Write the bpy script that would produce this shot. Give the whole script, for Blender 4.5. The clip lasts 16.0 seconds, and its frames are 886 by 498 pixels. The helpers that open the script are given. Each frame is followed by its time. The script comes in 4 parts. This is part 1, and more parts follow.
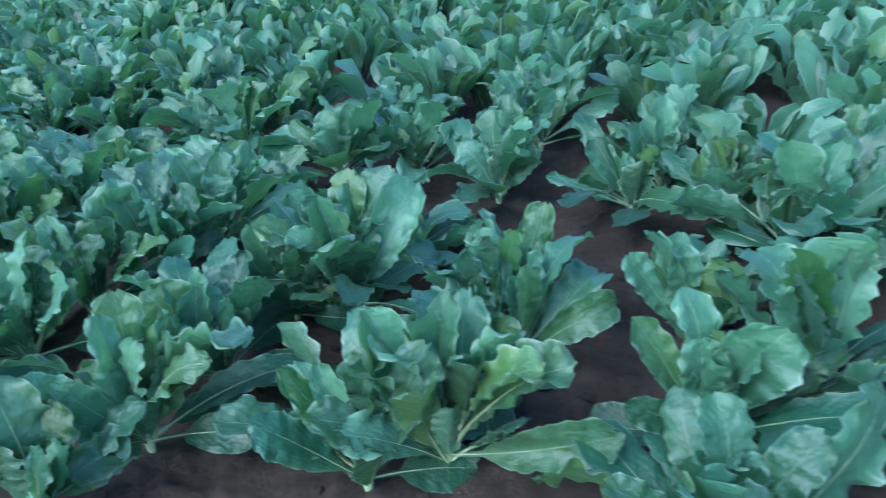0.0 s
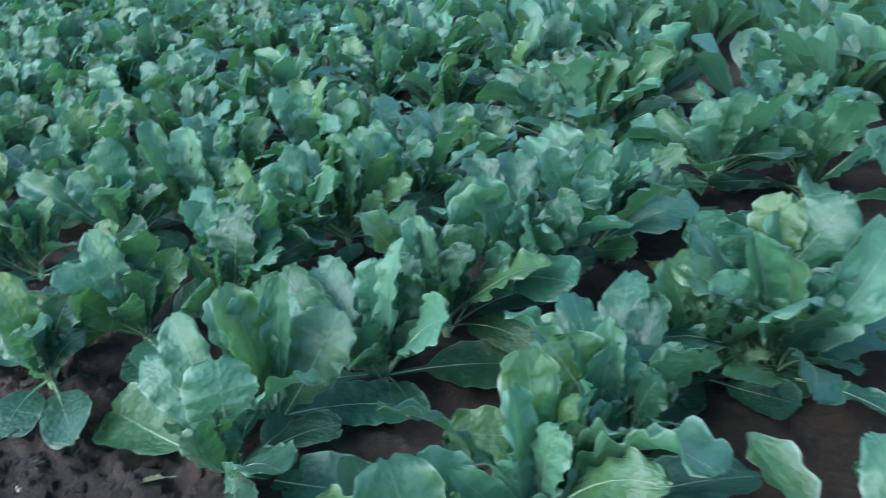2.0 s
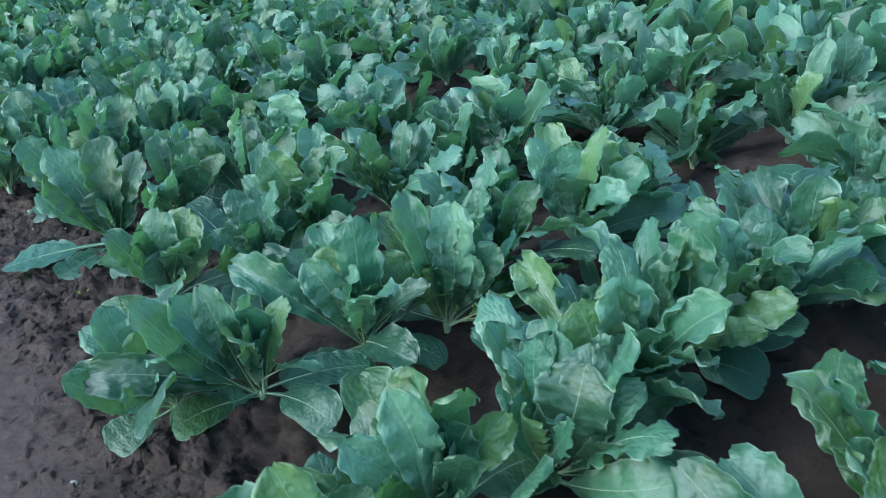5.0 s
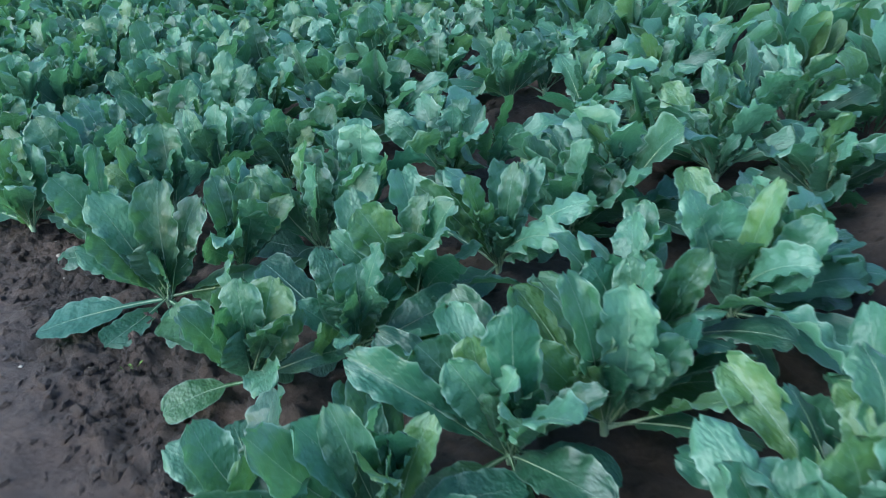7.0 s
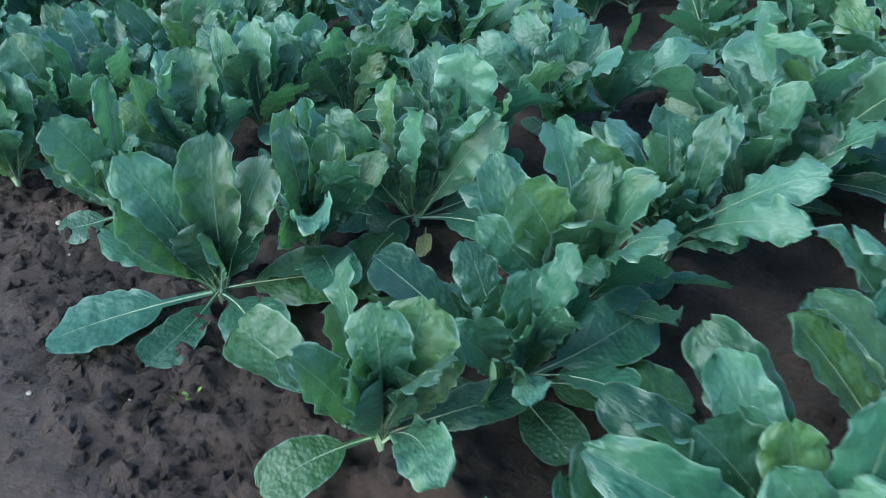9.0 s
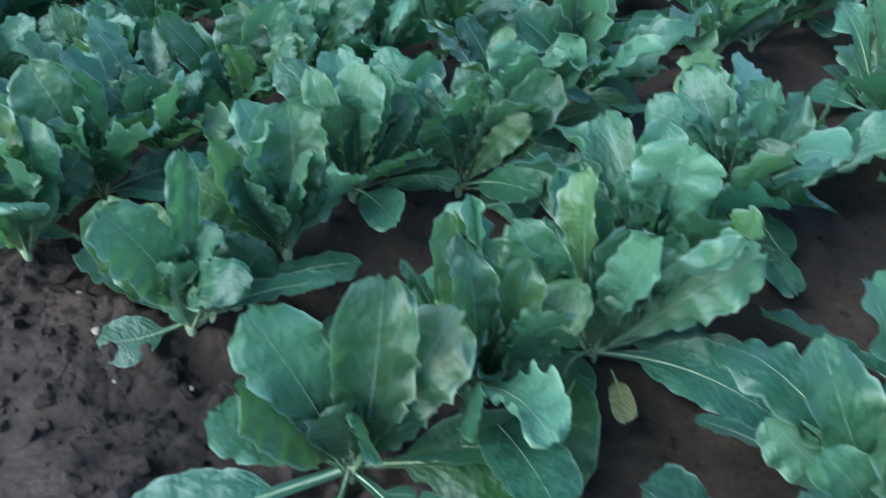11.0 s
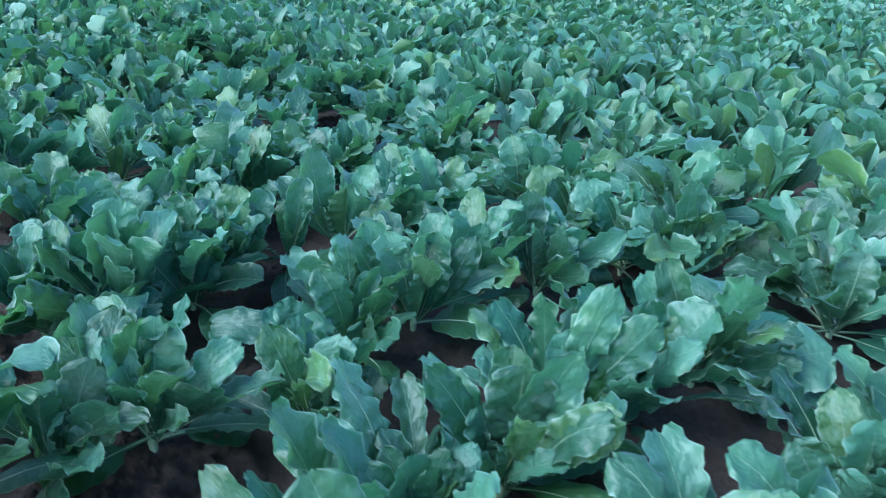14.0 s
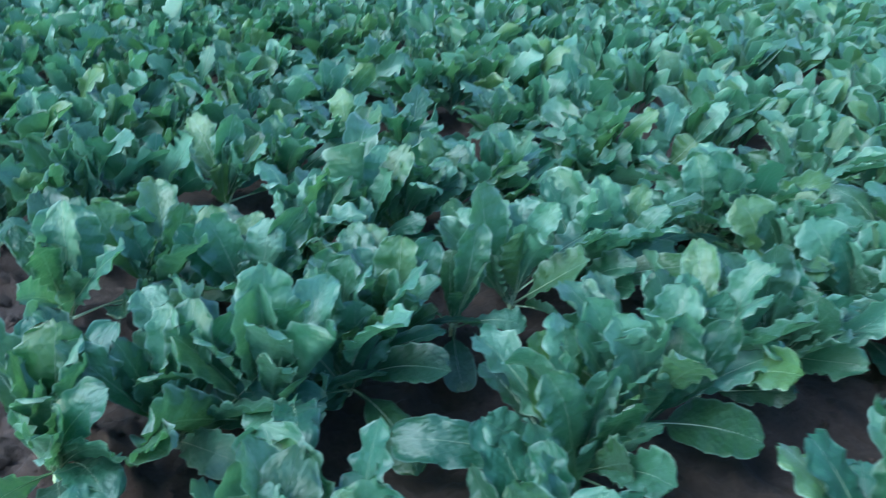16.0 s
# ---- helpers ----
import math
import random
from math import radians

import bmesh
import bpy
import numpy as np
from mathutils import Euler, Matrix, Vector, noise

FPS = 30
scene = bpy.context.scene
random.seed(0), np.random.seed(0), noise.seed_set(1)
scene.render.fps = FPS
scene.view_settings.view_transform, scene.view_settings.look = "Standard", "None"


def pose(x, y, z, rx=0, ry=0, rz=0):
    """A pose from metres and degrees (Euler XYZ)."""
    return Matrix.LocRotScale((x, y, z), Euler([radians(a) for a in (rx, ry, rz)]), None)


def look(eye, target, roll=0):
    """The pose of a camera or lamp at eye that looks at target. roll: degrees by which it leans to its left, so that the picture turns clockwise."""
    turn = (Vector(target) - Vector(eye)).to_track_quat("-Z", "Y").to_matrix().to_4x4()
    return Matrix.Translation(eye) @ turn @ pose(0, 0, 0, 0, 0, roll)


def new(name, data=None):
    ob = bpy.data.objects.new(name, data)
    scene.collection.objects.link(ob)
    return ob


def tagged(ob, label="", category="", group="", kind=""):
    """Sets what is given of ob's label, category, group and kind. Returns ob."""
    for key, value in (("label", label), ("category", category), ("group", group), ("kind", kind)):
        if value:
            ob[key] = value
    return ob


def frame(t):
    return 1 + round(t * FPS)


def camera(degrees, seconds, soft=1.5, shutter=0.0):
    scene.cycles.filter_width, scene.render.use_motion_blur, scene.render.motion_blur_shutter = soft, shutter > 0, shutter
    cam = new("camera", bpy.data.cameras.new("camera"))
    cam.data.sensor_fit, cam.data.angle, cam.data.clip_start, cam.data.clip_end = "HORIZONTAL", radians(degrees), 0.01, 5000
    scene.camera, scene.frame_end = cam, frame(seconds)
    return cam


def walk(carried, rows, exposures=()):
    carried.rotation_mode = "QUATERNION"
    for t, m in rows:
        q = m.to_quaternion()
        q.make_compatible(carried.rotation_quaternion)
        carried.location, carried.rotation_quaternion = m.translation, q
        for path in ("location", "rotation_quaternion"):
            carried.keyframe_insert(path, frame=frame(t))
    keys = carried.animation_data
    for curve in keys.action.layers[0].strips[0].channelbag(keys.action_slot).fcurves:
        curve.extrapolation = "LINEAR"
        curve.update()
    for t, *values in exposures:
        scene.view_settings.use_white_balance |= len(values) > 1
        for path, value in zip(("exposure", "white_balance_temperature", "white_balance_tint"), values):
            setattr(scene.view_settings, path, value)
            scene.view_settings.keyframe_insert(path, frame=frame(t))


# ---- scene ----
cam = camera(60.4, 16.0, soft=1.05, shutter=0.45)
PATH = [
    (0, (0.015, 0.23, 1.37), (-0.094, 2.018, 0.481), -4.4),
    (0.5, (-0.115, 0.315, 1.37), (-0.385, 2.088, 0.484), -6.7),
    (1, (-0.241, 0.413, 1.376), (-0.724, 2.143, 0.498), -7.8),
    (1.5, (-0.429, 0.629, 1.346), (-1.0, 2.338, 0.478), -8.5),
    (2, (-0.59, 0.719, 1.344), (-1.285, 2.35, 0.418), -6.1),
    (2.5, (-0.798, 0.773, 1.362), (-1.541, 2.367, 0.41), -6.0),
    (3, (-1.058, 0.827, 1.394), (-1.789, 2.415, 0.424), -5.6),
    (3.5, (-1.223, 0.864, 1.413), (-1.994, 2.431, 0.438), -5.1),
    (4, (-1.448, 1.04, 1.391), (-2.288, 2.581, 0.433), -5.8),
    (4.2, (-1.496, 1.115, 1.381), (-2.351, 2.658, 0.439), -6.3),
    (6.3, (-1.98, 1.266, 1.471), (-2.794, 2.829, 0.525), -6.4),
    (6.5, (-2.048, 1.302, 1.468), (-2.859, 2.864, 0.518), -6.3),
    (7, (-2.26, 1.476, 1.445), (-3.074, 3.036, 0.494), -6.3),
    (7.5, (-2.414, 1.644, 1.39), (-3.229, 3.196, 0.427), -7.4),
    (8, (-2.557, 1.704, 1.379), (-3.361, 3.234, 0.373), -7.3),
    (8.2, (-2.658, 1.736, 1.371), (-3.454, 3.245, 0.328), -7.2),
    (10.3, (-3.526, 2.247, 1.216), (-4.072, 3.736, -0.002), -0.2),
    (10.5, (-3.599, 2.293, 1.217), (-4.145, 3.778, -0.006), -0.2),
    (11, (-3.835, 2.364, 1.287), (-4.389, 3.861, 0.082), 0.4),
    (11.5, (-3.996, 2.374, 1.327), (-4.61, 3.937, 0.24), 2.8),
    (12, (-4.176, 2.441, 1.349), (-4.853, 4.048, 0.369), 3.5),
    (12.5, (-4.382, 2.563, 1.362), (-5.063, 4.209, 0.451), 3.4),
    (13, (-4.51, 2.631, 1.391), (-5.203, 4.28, 0.498), 3.2),
    (13.5, (-4.713, 2.716, 1.432), (-5.39, 4.416, 0.623), 3.1),
    (14, (-4.893, 2.757, 1.43), (-5.531, 4.479, 0.638), 3.3),
    (14.5, (-5.09, 2.904, 1.438), (-5.745, 4.623, 0.652), 3.0),
    (15, (-5.281, 3.104, 1.448), (-5.949, 4.843, 0.72), 0.9),
    (15.5, (-5.407, 3.146, 1.428), (-6.11, 4.865, 0.686), 0.7),
    (16, (-5.665, 3.203, 1.424), (-6.378, 4.858, 0.556), 2.6),
]
# seconds, stops, white balance: it drifts bluer where more of the pale far field is in view
EXPOSURES = [(0.0, 1.1, 5620, 6.0), (2.5, 1.04, 6270, 6.0), (4.0, 1.12, 6260, 6.0), (6.5, 1.08, 6150, 6.0), (8.2, 1.03, 6230, 6.0),
             (10.5, 1.04, 6250, 6.0), (12.5, 1.2, 5940, 6.0), (13.5, 1.24, 5600, 6.0), (15.0, 1.34, 5540, 6.0), (16.0, 1.22, 5730, 6.0)]
walk(cam, [(t, look(eye, target, roll)) for t, eye, target, roll in PATH], EXPOSURES)

# ---- world and light: a dull, bluish evening sky ----
world = bpy.data.worlds.new("world")
scene.world = world
world.use_nodes = True
wn = world.node_tree.nodes
sky = wn.new("ShaderNodeTexSky")
sky.sky_type, sky.sun_disc = "NISHITA", False
sky.sun_elevation, sky.sun_rotation = radians(20), radians(-150)
sky.air_density, sky.dust_density, sky.ozone_density = 1.0, 1.0, 4.0
world.node_tree.links.new(sky.outputs[0], wn["Background"].inputs[0])
wn["Background"].inputs[1].default_value = 0.23
sun = new("sun", bpy.data.lights.new("sun", "SUN"))
sun.data.energy, sun.data.angle, sun.data.color = 2.05, radians(36), (0.82, 0.94, 1.0)
sun.matrix_basis = look((-4.5, -4.5, 7.5), (0, 0, 0))


# ---- the plan: rows run into the field along S, one beside the other along R ----
ROW_ANGLE = radians(151)
R_AXIS = Vector((math.cos(ROW_ANGLE), math.sin(ROW_ANGLE), 0))
S_AXIS = Vector((math.sin(ROW_ANGLE), -math.cos(ROW_ANGLE), 0))
ROW_GAP, ROW_START, PLANT_GAP = 0.73, 0.185, 0.30
CHANNEL = (2.32, 2.74)  # a cross furrow between two blocks of plants


# ---- materials ----
class Nodes:
    """A short way to write node materials."""

    def __init__(self, name):
        self.mat = bpy.data.materials.new(name)
        self.mat.use_nodes = True
        self.tree = self.mat.node_tree
        self.bsdf = self.tree.nodes["Principled BSDF"]
        self.out = self.tree.nodes["Material Output"]

    def put(self, socket, value):
        if hasattr(value, "is_output"):
            self.tree.links.new(value, socket)
        elif value is not None:
            socket.default_value = value

    def node(self, kind, out=0, values=(), operation="", feature=""):
        n = self.tree.nodes.new("ShaderNode" + kind)
        if operation:
            n.operation = operation
        if feature:
            n.feature = feature
        for i, value in enumerate(values):
            self.put(n.inputs[i], value)
        return n.outputs[out]

    def math(self, op, a, b=0.0, c=None):
        return self.node("Math", 0, (a, b) if c is None else (a, b, c), operation=op)

    def ramp(self, fac, stops):
        n = self.tree.nodes.new("ShaderNodeValToRGB")
        while len(n.color_ramp.elements) < len(stops):
            n.color_ramp.elements.new(0.5)
        for e, (at, col) in zip(n.color_ramp.elements, stops):
            e.position = at
            e.color = (*col, 1) if len(col) == 3 else col
        self.put(n.inputs[0], fac)
        return n.outputs[0]

    def mix(self, fac, a, b, blend="MIX"):
        n = self.tree.nodes.new("ShaderNodeMix")
        n.data_type, n.blend_type = "RGBA", blend
        self.put(n.inputs[0], fac), self.put(n.inputs[6], a), self.put(n.inputs[7], b)
        return n.outputs[2]

    def noise(self, vec, scale, detail=4.0, rough=0.55, out=0):
        return self.node("TexNoise", out, (vec, None, scale, detail, rough))

    def bump(self, height, strength, distance):
        n = self.tree.nodes.new("ShaderNodeBump")
        n.inputs["Strength"].default_value, n.inputs["Distance"].default_value = strength, distance
        self.put(n.inputs["Height"], height)
        return n.outputs[0]


def rgb(r, g, b):
    return (r, g, b, 1.0)


def leaf_material(name, dark, mid, light, yellow, rib_col, wax=0.27):
    m = Nodes(name)
    uv = m.node("UVMap", 0)
    sep = m.tree.nodes.new("ShaderNodeSeparateXYZ")
    m.put(sep.inputs[0], uv)
    across, along = sep.outputs[0], sep.outputs[1]
    side = m.math("ABSOLUTE", m.math("SUBTRACT", across, 0.5))
    obj = m.node("ObjectInfo", 5)
    island = m.node("NewGeometry", 8)
    pick = m.math("FRACT", m.math("ADD", obj, island))
    # grain laid along the blade, another piece of it on every leaf
    where = m.tree.nodes.new("ShaderNodeCombineXYZ")
    m.put(where.inputs[0], m.math("MULTIPLY", across, 0.42))
    m.put(where.inputs[1], along)
    m.put(where.inputs[2], m.math("MULTIPLY", pick, 37.0))
    where = where.outputs[0]
    # side veins run out and forward from the midrib
    veins = m.math("SUBTRACT", along, m.math("MULTIPLY", side, 0.62))
    wob = m.noise(where, 14.0, 2.0)
    veins = m.math("ADD", veins, m.math("MULTIPLY", wob, 0.05))
    saw = m.math("PINGPONG", veins, 0.05)
    vein = m.node("MapRange", 0, (saw, 0.0, 0.007, 1.0, 0.0))
    rib = m.node("MapRange", 0, (side, 0.008, 0.026, 1.0, 0.0))
    fine = m.noise(where, 42.0, 4.0, 0.65)
    broad = m.noise(where, 9.0, 3.0, 0.55)
    cells = m.node("TexVoronoi", 0, (where, None, 30.0), feature="SMOOTH_F1")
    col = m.ramp(pick, [(0.0, dark), (0.18, mid), (0.36, light), (0.5, light), (0.62, mid), (0.72, dark), (0.80, yellow), (0.87, yellow), (0.94, dark), (1.0, mid)])
    col = m.mix(m.node("MapRange", 0, (broad, 0.42, 0.68, 0.0, 0.14)), col, rgb(*light))
    col = m.mix(m.node("MapRange", 0, (fine, 0.42, 0.62, 0.0, 0.15)), col, rgb(*dark))
    # paler blisters between the veins
    col = m.mix(m.node("MapRange", 0, (cells, 0.0, 0.45, 0.11, 0.0)), col, rgb(*light))
    # waxy bloom in patches
    bloom = m.noise(where, 11.0, 3.0, 0.55)
    col = m.mix(m.node("MapRange", 0, (bloom, 0.42, 0.68, 0.0, wax)), col, rgb(0.165, 0.325, 0.25))
    col = m.mix(m.math("MULTIPLY", vein, 0.16), col, rgb(*rib_col))
    col = m.mix(m.math("MULTIPLY", rib, m.node("MapRange", 0, (along, 0.2, 0.95, 0.6, 0.1))), col, rgb(*rib_col))
    # pale margin, with the light that curled rims catch put into the colour
    margin = m.node("MapRange", 0, (side, 0.455, 0.497, 0.0, 0.3 + wax))
    col = m.mix(margin, col, rgb(0.36, 0.52, 0.40))
    m.put(m.bsdf.inputs["Base Color"], col)
    m.put(m.bsdf.inputs["Roughness"], m.node("MapRange", 0, (bloom, 0.3, 0.7, 0.38, 0.56)))
    m.put(m.bsdf.inputs["Specular IOR Level"], 0.65)
    m.put(m.bsdf.inputs["Coat Weight"], 0.4)
    m.put(m.bsdf.inputs["Coat Roughness"], 0.4)
    m.put(m.bsdf.inputs["Sheen Weight"], 0.08)
    m.put(m.bsdf.inputs["Sheen Roughness"], 0.45)
    m.put(m.bsdf.inputs["Sheen Tint"], rgb(0.75, 0.92, 1.0))
    m.put(m.bsdf.inputs["Coat IOR"], 1.6)
    h = m.math("ADD", m.math("MULTIPLY", fine, 0.4), m.math("MULTIPLY", saw, 3.0))
    h = m.math("ADD", h, m.math("MULTIPLY", broad, 0.45))
    h = m.math("ADD", h, m.math("MULTIPLY", cells, -1.0))
    m.put(m.bsdf.inputs["Normal"], m.bump(h, 0.38, 0.012))
    # thin blades let some light through
    tr = m.node("BsdfTranslucent", 0, (m.mix(0.6, col, rgb(0.135, 0.36, 0.10)),))
    mixed = m.tree.nodes.new("ShaderNodeMixShader")
    mixed.inputs[0].default_value = 0.36
    m.tree.links.new(m.bsdf.outputs[0], mixed.inputs[1])
    m.tree.links.new(tr, mixed.inputs[2])
    m.tree.links.new(mixed.outputs[0], m.out.inputs[0])
    return m.mat


LEAF = leaf_material("leaf_green", (0.021, 0.076, 0.032), (0.052, 0.168, 0.082), (0.100, 0.258, 0.152), (0.092, 0.198, 0.048), (0.27, 0.44, 0.33))
DARK_LEAF = leaf_material("leaf_dark", (0.010, 0.060, 0.025), (0.020, 0.108, 0.049), (0.038, 0.156, 0.090), (0.036, 0.122, 0.024), (0.25, 0.40, 0.29), 0.10)
FADED = leaf_material("leaf_faded", (0.13, 0.15, 0.05), (0.30, 0.28, 0.10), (0.42, 0.36, 0.17), (0.40, 0.30, 0.12), (0.45, 0.42, 0.25))


def rib_material():
    m = Nodes("rib_pale")
    where = m.node("TexCoord", 3)
    n = m.noise(where, 30.0, 4.0)
    m.put(m.bsdf.inputs["Base Color"], m.ramp(n, [(0.3, (0.27, 0.38, 0.20)), (0.7, (0.46, 0.56, 0.38))]))
    m.put(m.bsdf.inputs["Roughness"], 0.5)
    m.put(m.bsdf.inputs["Normal"], m.bump(n, 0.3, 0.004))
    return m.mat


def soil_material(name, dark, mid, light):
    m = Nodes(name)
    where = m.node("NewGeometry", 0)
    broad = m.noise(where, 1.6, 4.0, 0.6)
    grain = m.noise(where, 30.0, 9.0, 0.72)
    crumbs = m.node("TexVoronoi", 0, (m.node("VectorMath", 0, (where, m.node("TexNoise", 1, (where, None, 25.0, 3.0)))), None, 48.0))
    tiny = m.noise(where, 220.0, 4.0, 0.7)
    f = m.math("ADD", m.math("MULTIPLY", broad, 0.6), m.math("MULTIPLY", grain, 0.4))
    col = m.ramp(f, [(0.32, dark), (0.5, mid), (0.68, light)])
    col = m.mix(m.node("MapRange", 0, (tiny, 0.62, 0.75, 0.0, 0.35)), col, rgb(*[c * 1.7 for c in light]))
    # the trodden strip along the field's edge has dried paler
    along = m.node("VectorMath", 1, (where, tuple(S_AXIS)), operation="DOT_PRODUCT")
    along = m.math("ADD", along, m.math("MULTIPLY", broad, 0.35))
    col = m.mix(m.node("MapRange", 0, (along, 0.32, 0.55, 0.8, 0.0)), col, rgb(0.128, 0.082, 0.063))
    m.put(m.bsdf.inputs["Base Color"], col)
    m.put(m.bsdf.inputs["Roughness"], m.node("MapRange", 0, (broad, 0.35, 0.65, 0.6, 0.9)))
    h = m.math("ADD", m.math("MULTIPLY", grain, 1.2), m.math("MULTIPLY", crumbs, -0.25))
    h = m.math("ADD", h, m.math("MULTIPLY", tiny, 0.2))
    m.put(m.bsdf.inputs["Normal"], m.bump(h, 1.0, 0.034))
    return m.mat


RIB = rib_material()
SOIL = soil_material("soil_moist", (0.030, 0.0185, 0.0135), (0.088, 0.0555, 0.0410), (0.170, 0.112, 0.085))
CLOD = soil_material("soil_clods", (0.022, 0.014, 0.010), (0.058, 0.037, 0.027), (0.115, 0.075, 0.057))

def plan(s, r):
    return s * S_AXIS.x + r * R_AXIS.x, s * S_AXIS.y + r * R_AXIS.y


GRIDS = [np.random.RandomState(k).rand(257, 257) for k in range(6)]


def lumps(x, y, size, k):
    """Smooth value noise from -1 to 1, with lumps of that size."""
    g = GRIDS[k]
    x, y = np.asarray(x) / size + 40.3 * k, np.asarray(y) / size + 17.7 * k
    xi, yi = np.floor(x).astype(int), np.floor(y).astype(int)
    fx, fy = x - xi, y - yi
    fx, fy = fx * fx * (3 - 2 * fx), fy * fy * (3 - 2 * fy)
    a, b, c, d = g[xi % 256, yi % 256], g[(xi + 1) % 256, yi % 256], g[xi % 256, (yi + 1) % 256], g[(xi + 1) % 256, (yi + 1) % 256]
    return 2 * ((a * (1 - fx) + b * fx) * (1 - fy) + (c * (1 - fx) + d * fx) * fy) - 1


def smooth(a, b, x):
    t = np.clip((np.asarray(x) - a) / (b - a), 0, 1)
    return t * t * (3 - 2 * t)


def soil_height(s, r):
    """Ridges under the rows, furrows between, the cross furrow, a trodden strip along the field's edge."""
    s, r = np.asarray(s, float), np.asarray(r, float)
    edge = 0.35 * smooth(7.5, 8.2, r)  # some rows reach farther out
    field = smooth(0.30, 0.75, s + edge + 0.08 * lumps(s, r, 0.5, 0))
    across = 0.5 + 0.5 * np.cos(2 * np.pi * (r - ROW_START) / ROW_GAP)
    cut = smooth(CHANNEL[0] - 0.15, CHANNEL[0] + 0.05, s) * (1 - smooth(CHANNEL[1] - 0.05, CHANNEL[1] + 0.12, s))
    ridge = field * (0.055 * smooth(0.1, 0.8, across) * (1 - 0.8 * cut)) - 0.03 - 0.02 * cut * field
    crumb = 0.25 + 0.4 * field + 0.35 * field * smooth(0.05, 0.6, across) + 1.15 * smooth(0.12, 0.36, s + edge) * (1 - smooth(0.6, 0.9, s + edge))
    near = 1 - 0.8 * smooth(5, 12, s)
    rough = 0.012 * lumps(s, r, 0.16, 1) + crumb * (0.021 * lumps(s, r, 0.08, 2) + 0.018 * np.maximum(lumps(s, r, 0.034, 3), -0.25) + 0.010 * np.abs(lumps(s, r, 0.055, 5)))
    return ridge + near * rough + 0.01 * lumps(s, r, 1.3, 4)


def ground_mesh():
    def steps(parts, end):
        xs = np.concatenate([np.arange(lo, hi, step) for lo, hi, step in parts])
        after, before = [xs[-1] + parts[-1][2]], [xs[0] - parts[0][2]]
        a, c = parts[-1][2], parts[0][2]
        while after[-1] < end:
            a *= 1.14
            after.append(after[-1] + a)
        while before[-1] > -end:
            c *= 1.14
            before.append(before[-1] - c)
        return np.concatenate([before[::-1], xs, after])

    ss = steps([(-0.1, 1.2, 0.011), (1.2, 3.2, 0.024)], 400.0)
    rr = steps([(-0.5, 9.0, 0.0155)], 400.0)
    S, R = np.meshgrid(ss, rr, indexing="ij")
    far = smooth(14, 30, np.hypot(S - 2, R - 4))
    X, Y = plan(S, R)
    Z = soil_height(S, R) * (1 - far)
    n, m = S.shape
    i = np.arange(n * m).reshape(n, m)
    faces = np.stack([i[:-1, :-1], i[:-1, 1:], i[1:, 1:], i[1:, :-1]], -1).reshape(-1, 4)[:, ::-1]
    return array_mesh("ground", np.stack([X, Y, Z], -1).reshape(-1, 3), faces, [SOIL])


def array_mesh(name, verts, quads, mats, uv=None, slots=None):
    me = bpy.data.meshes.new(name)
    verts, quads = np.asarray(verts, np.float32), np.asarray(quads, np.int32)
    k = quads.shape[1]
    me.vertices.add(len(verts))
    me.vertices.foreach_set("co", verts.ravel())
    me.loops.add(quads.size)
    me.loops.foreach_set("vertex_index", quads.ravel())
    me.polygons.add(len(quads))
    me.polygons.foreach_set("loop_start", np.arange(0, quads.size, k, dtype=np.int32))
    if uv is not None:
        me.uv_layers.new(name="UVMap").data.foreach_set("uv", np.asarray(uv, np.float32)[quads.ravel()].ravel())
    for mat in mats:
        me.materials.append(mat)
    if slots is not None:
        me.polygons.foreach_set("material_index", np.asarray(slots, np.int32))
    me.update(calc_edges=True)
    me.polygons.foreach_set("use_smooth", np.ones(len(quads), bool))
    me.validate()
    return me


ground = tagged(new("ground", ground_mesh()), "moist grey-brown field soil with ridges, furrows and a trodden edge", "soil", kind="structure")


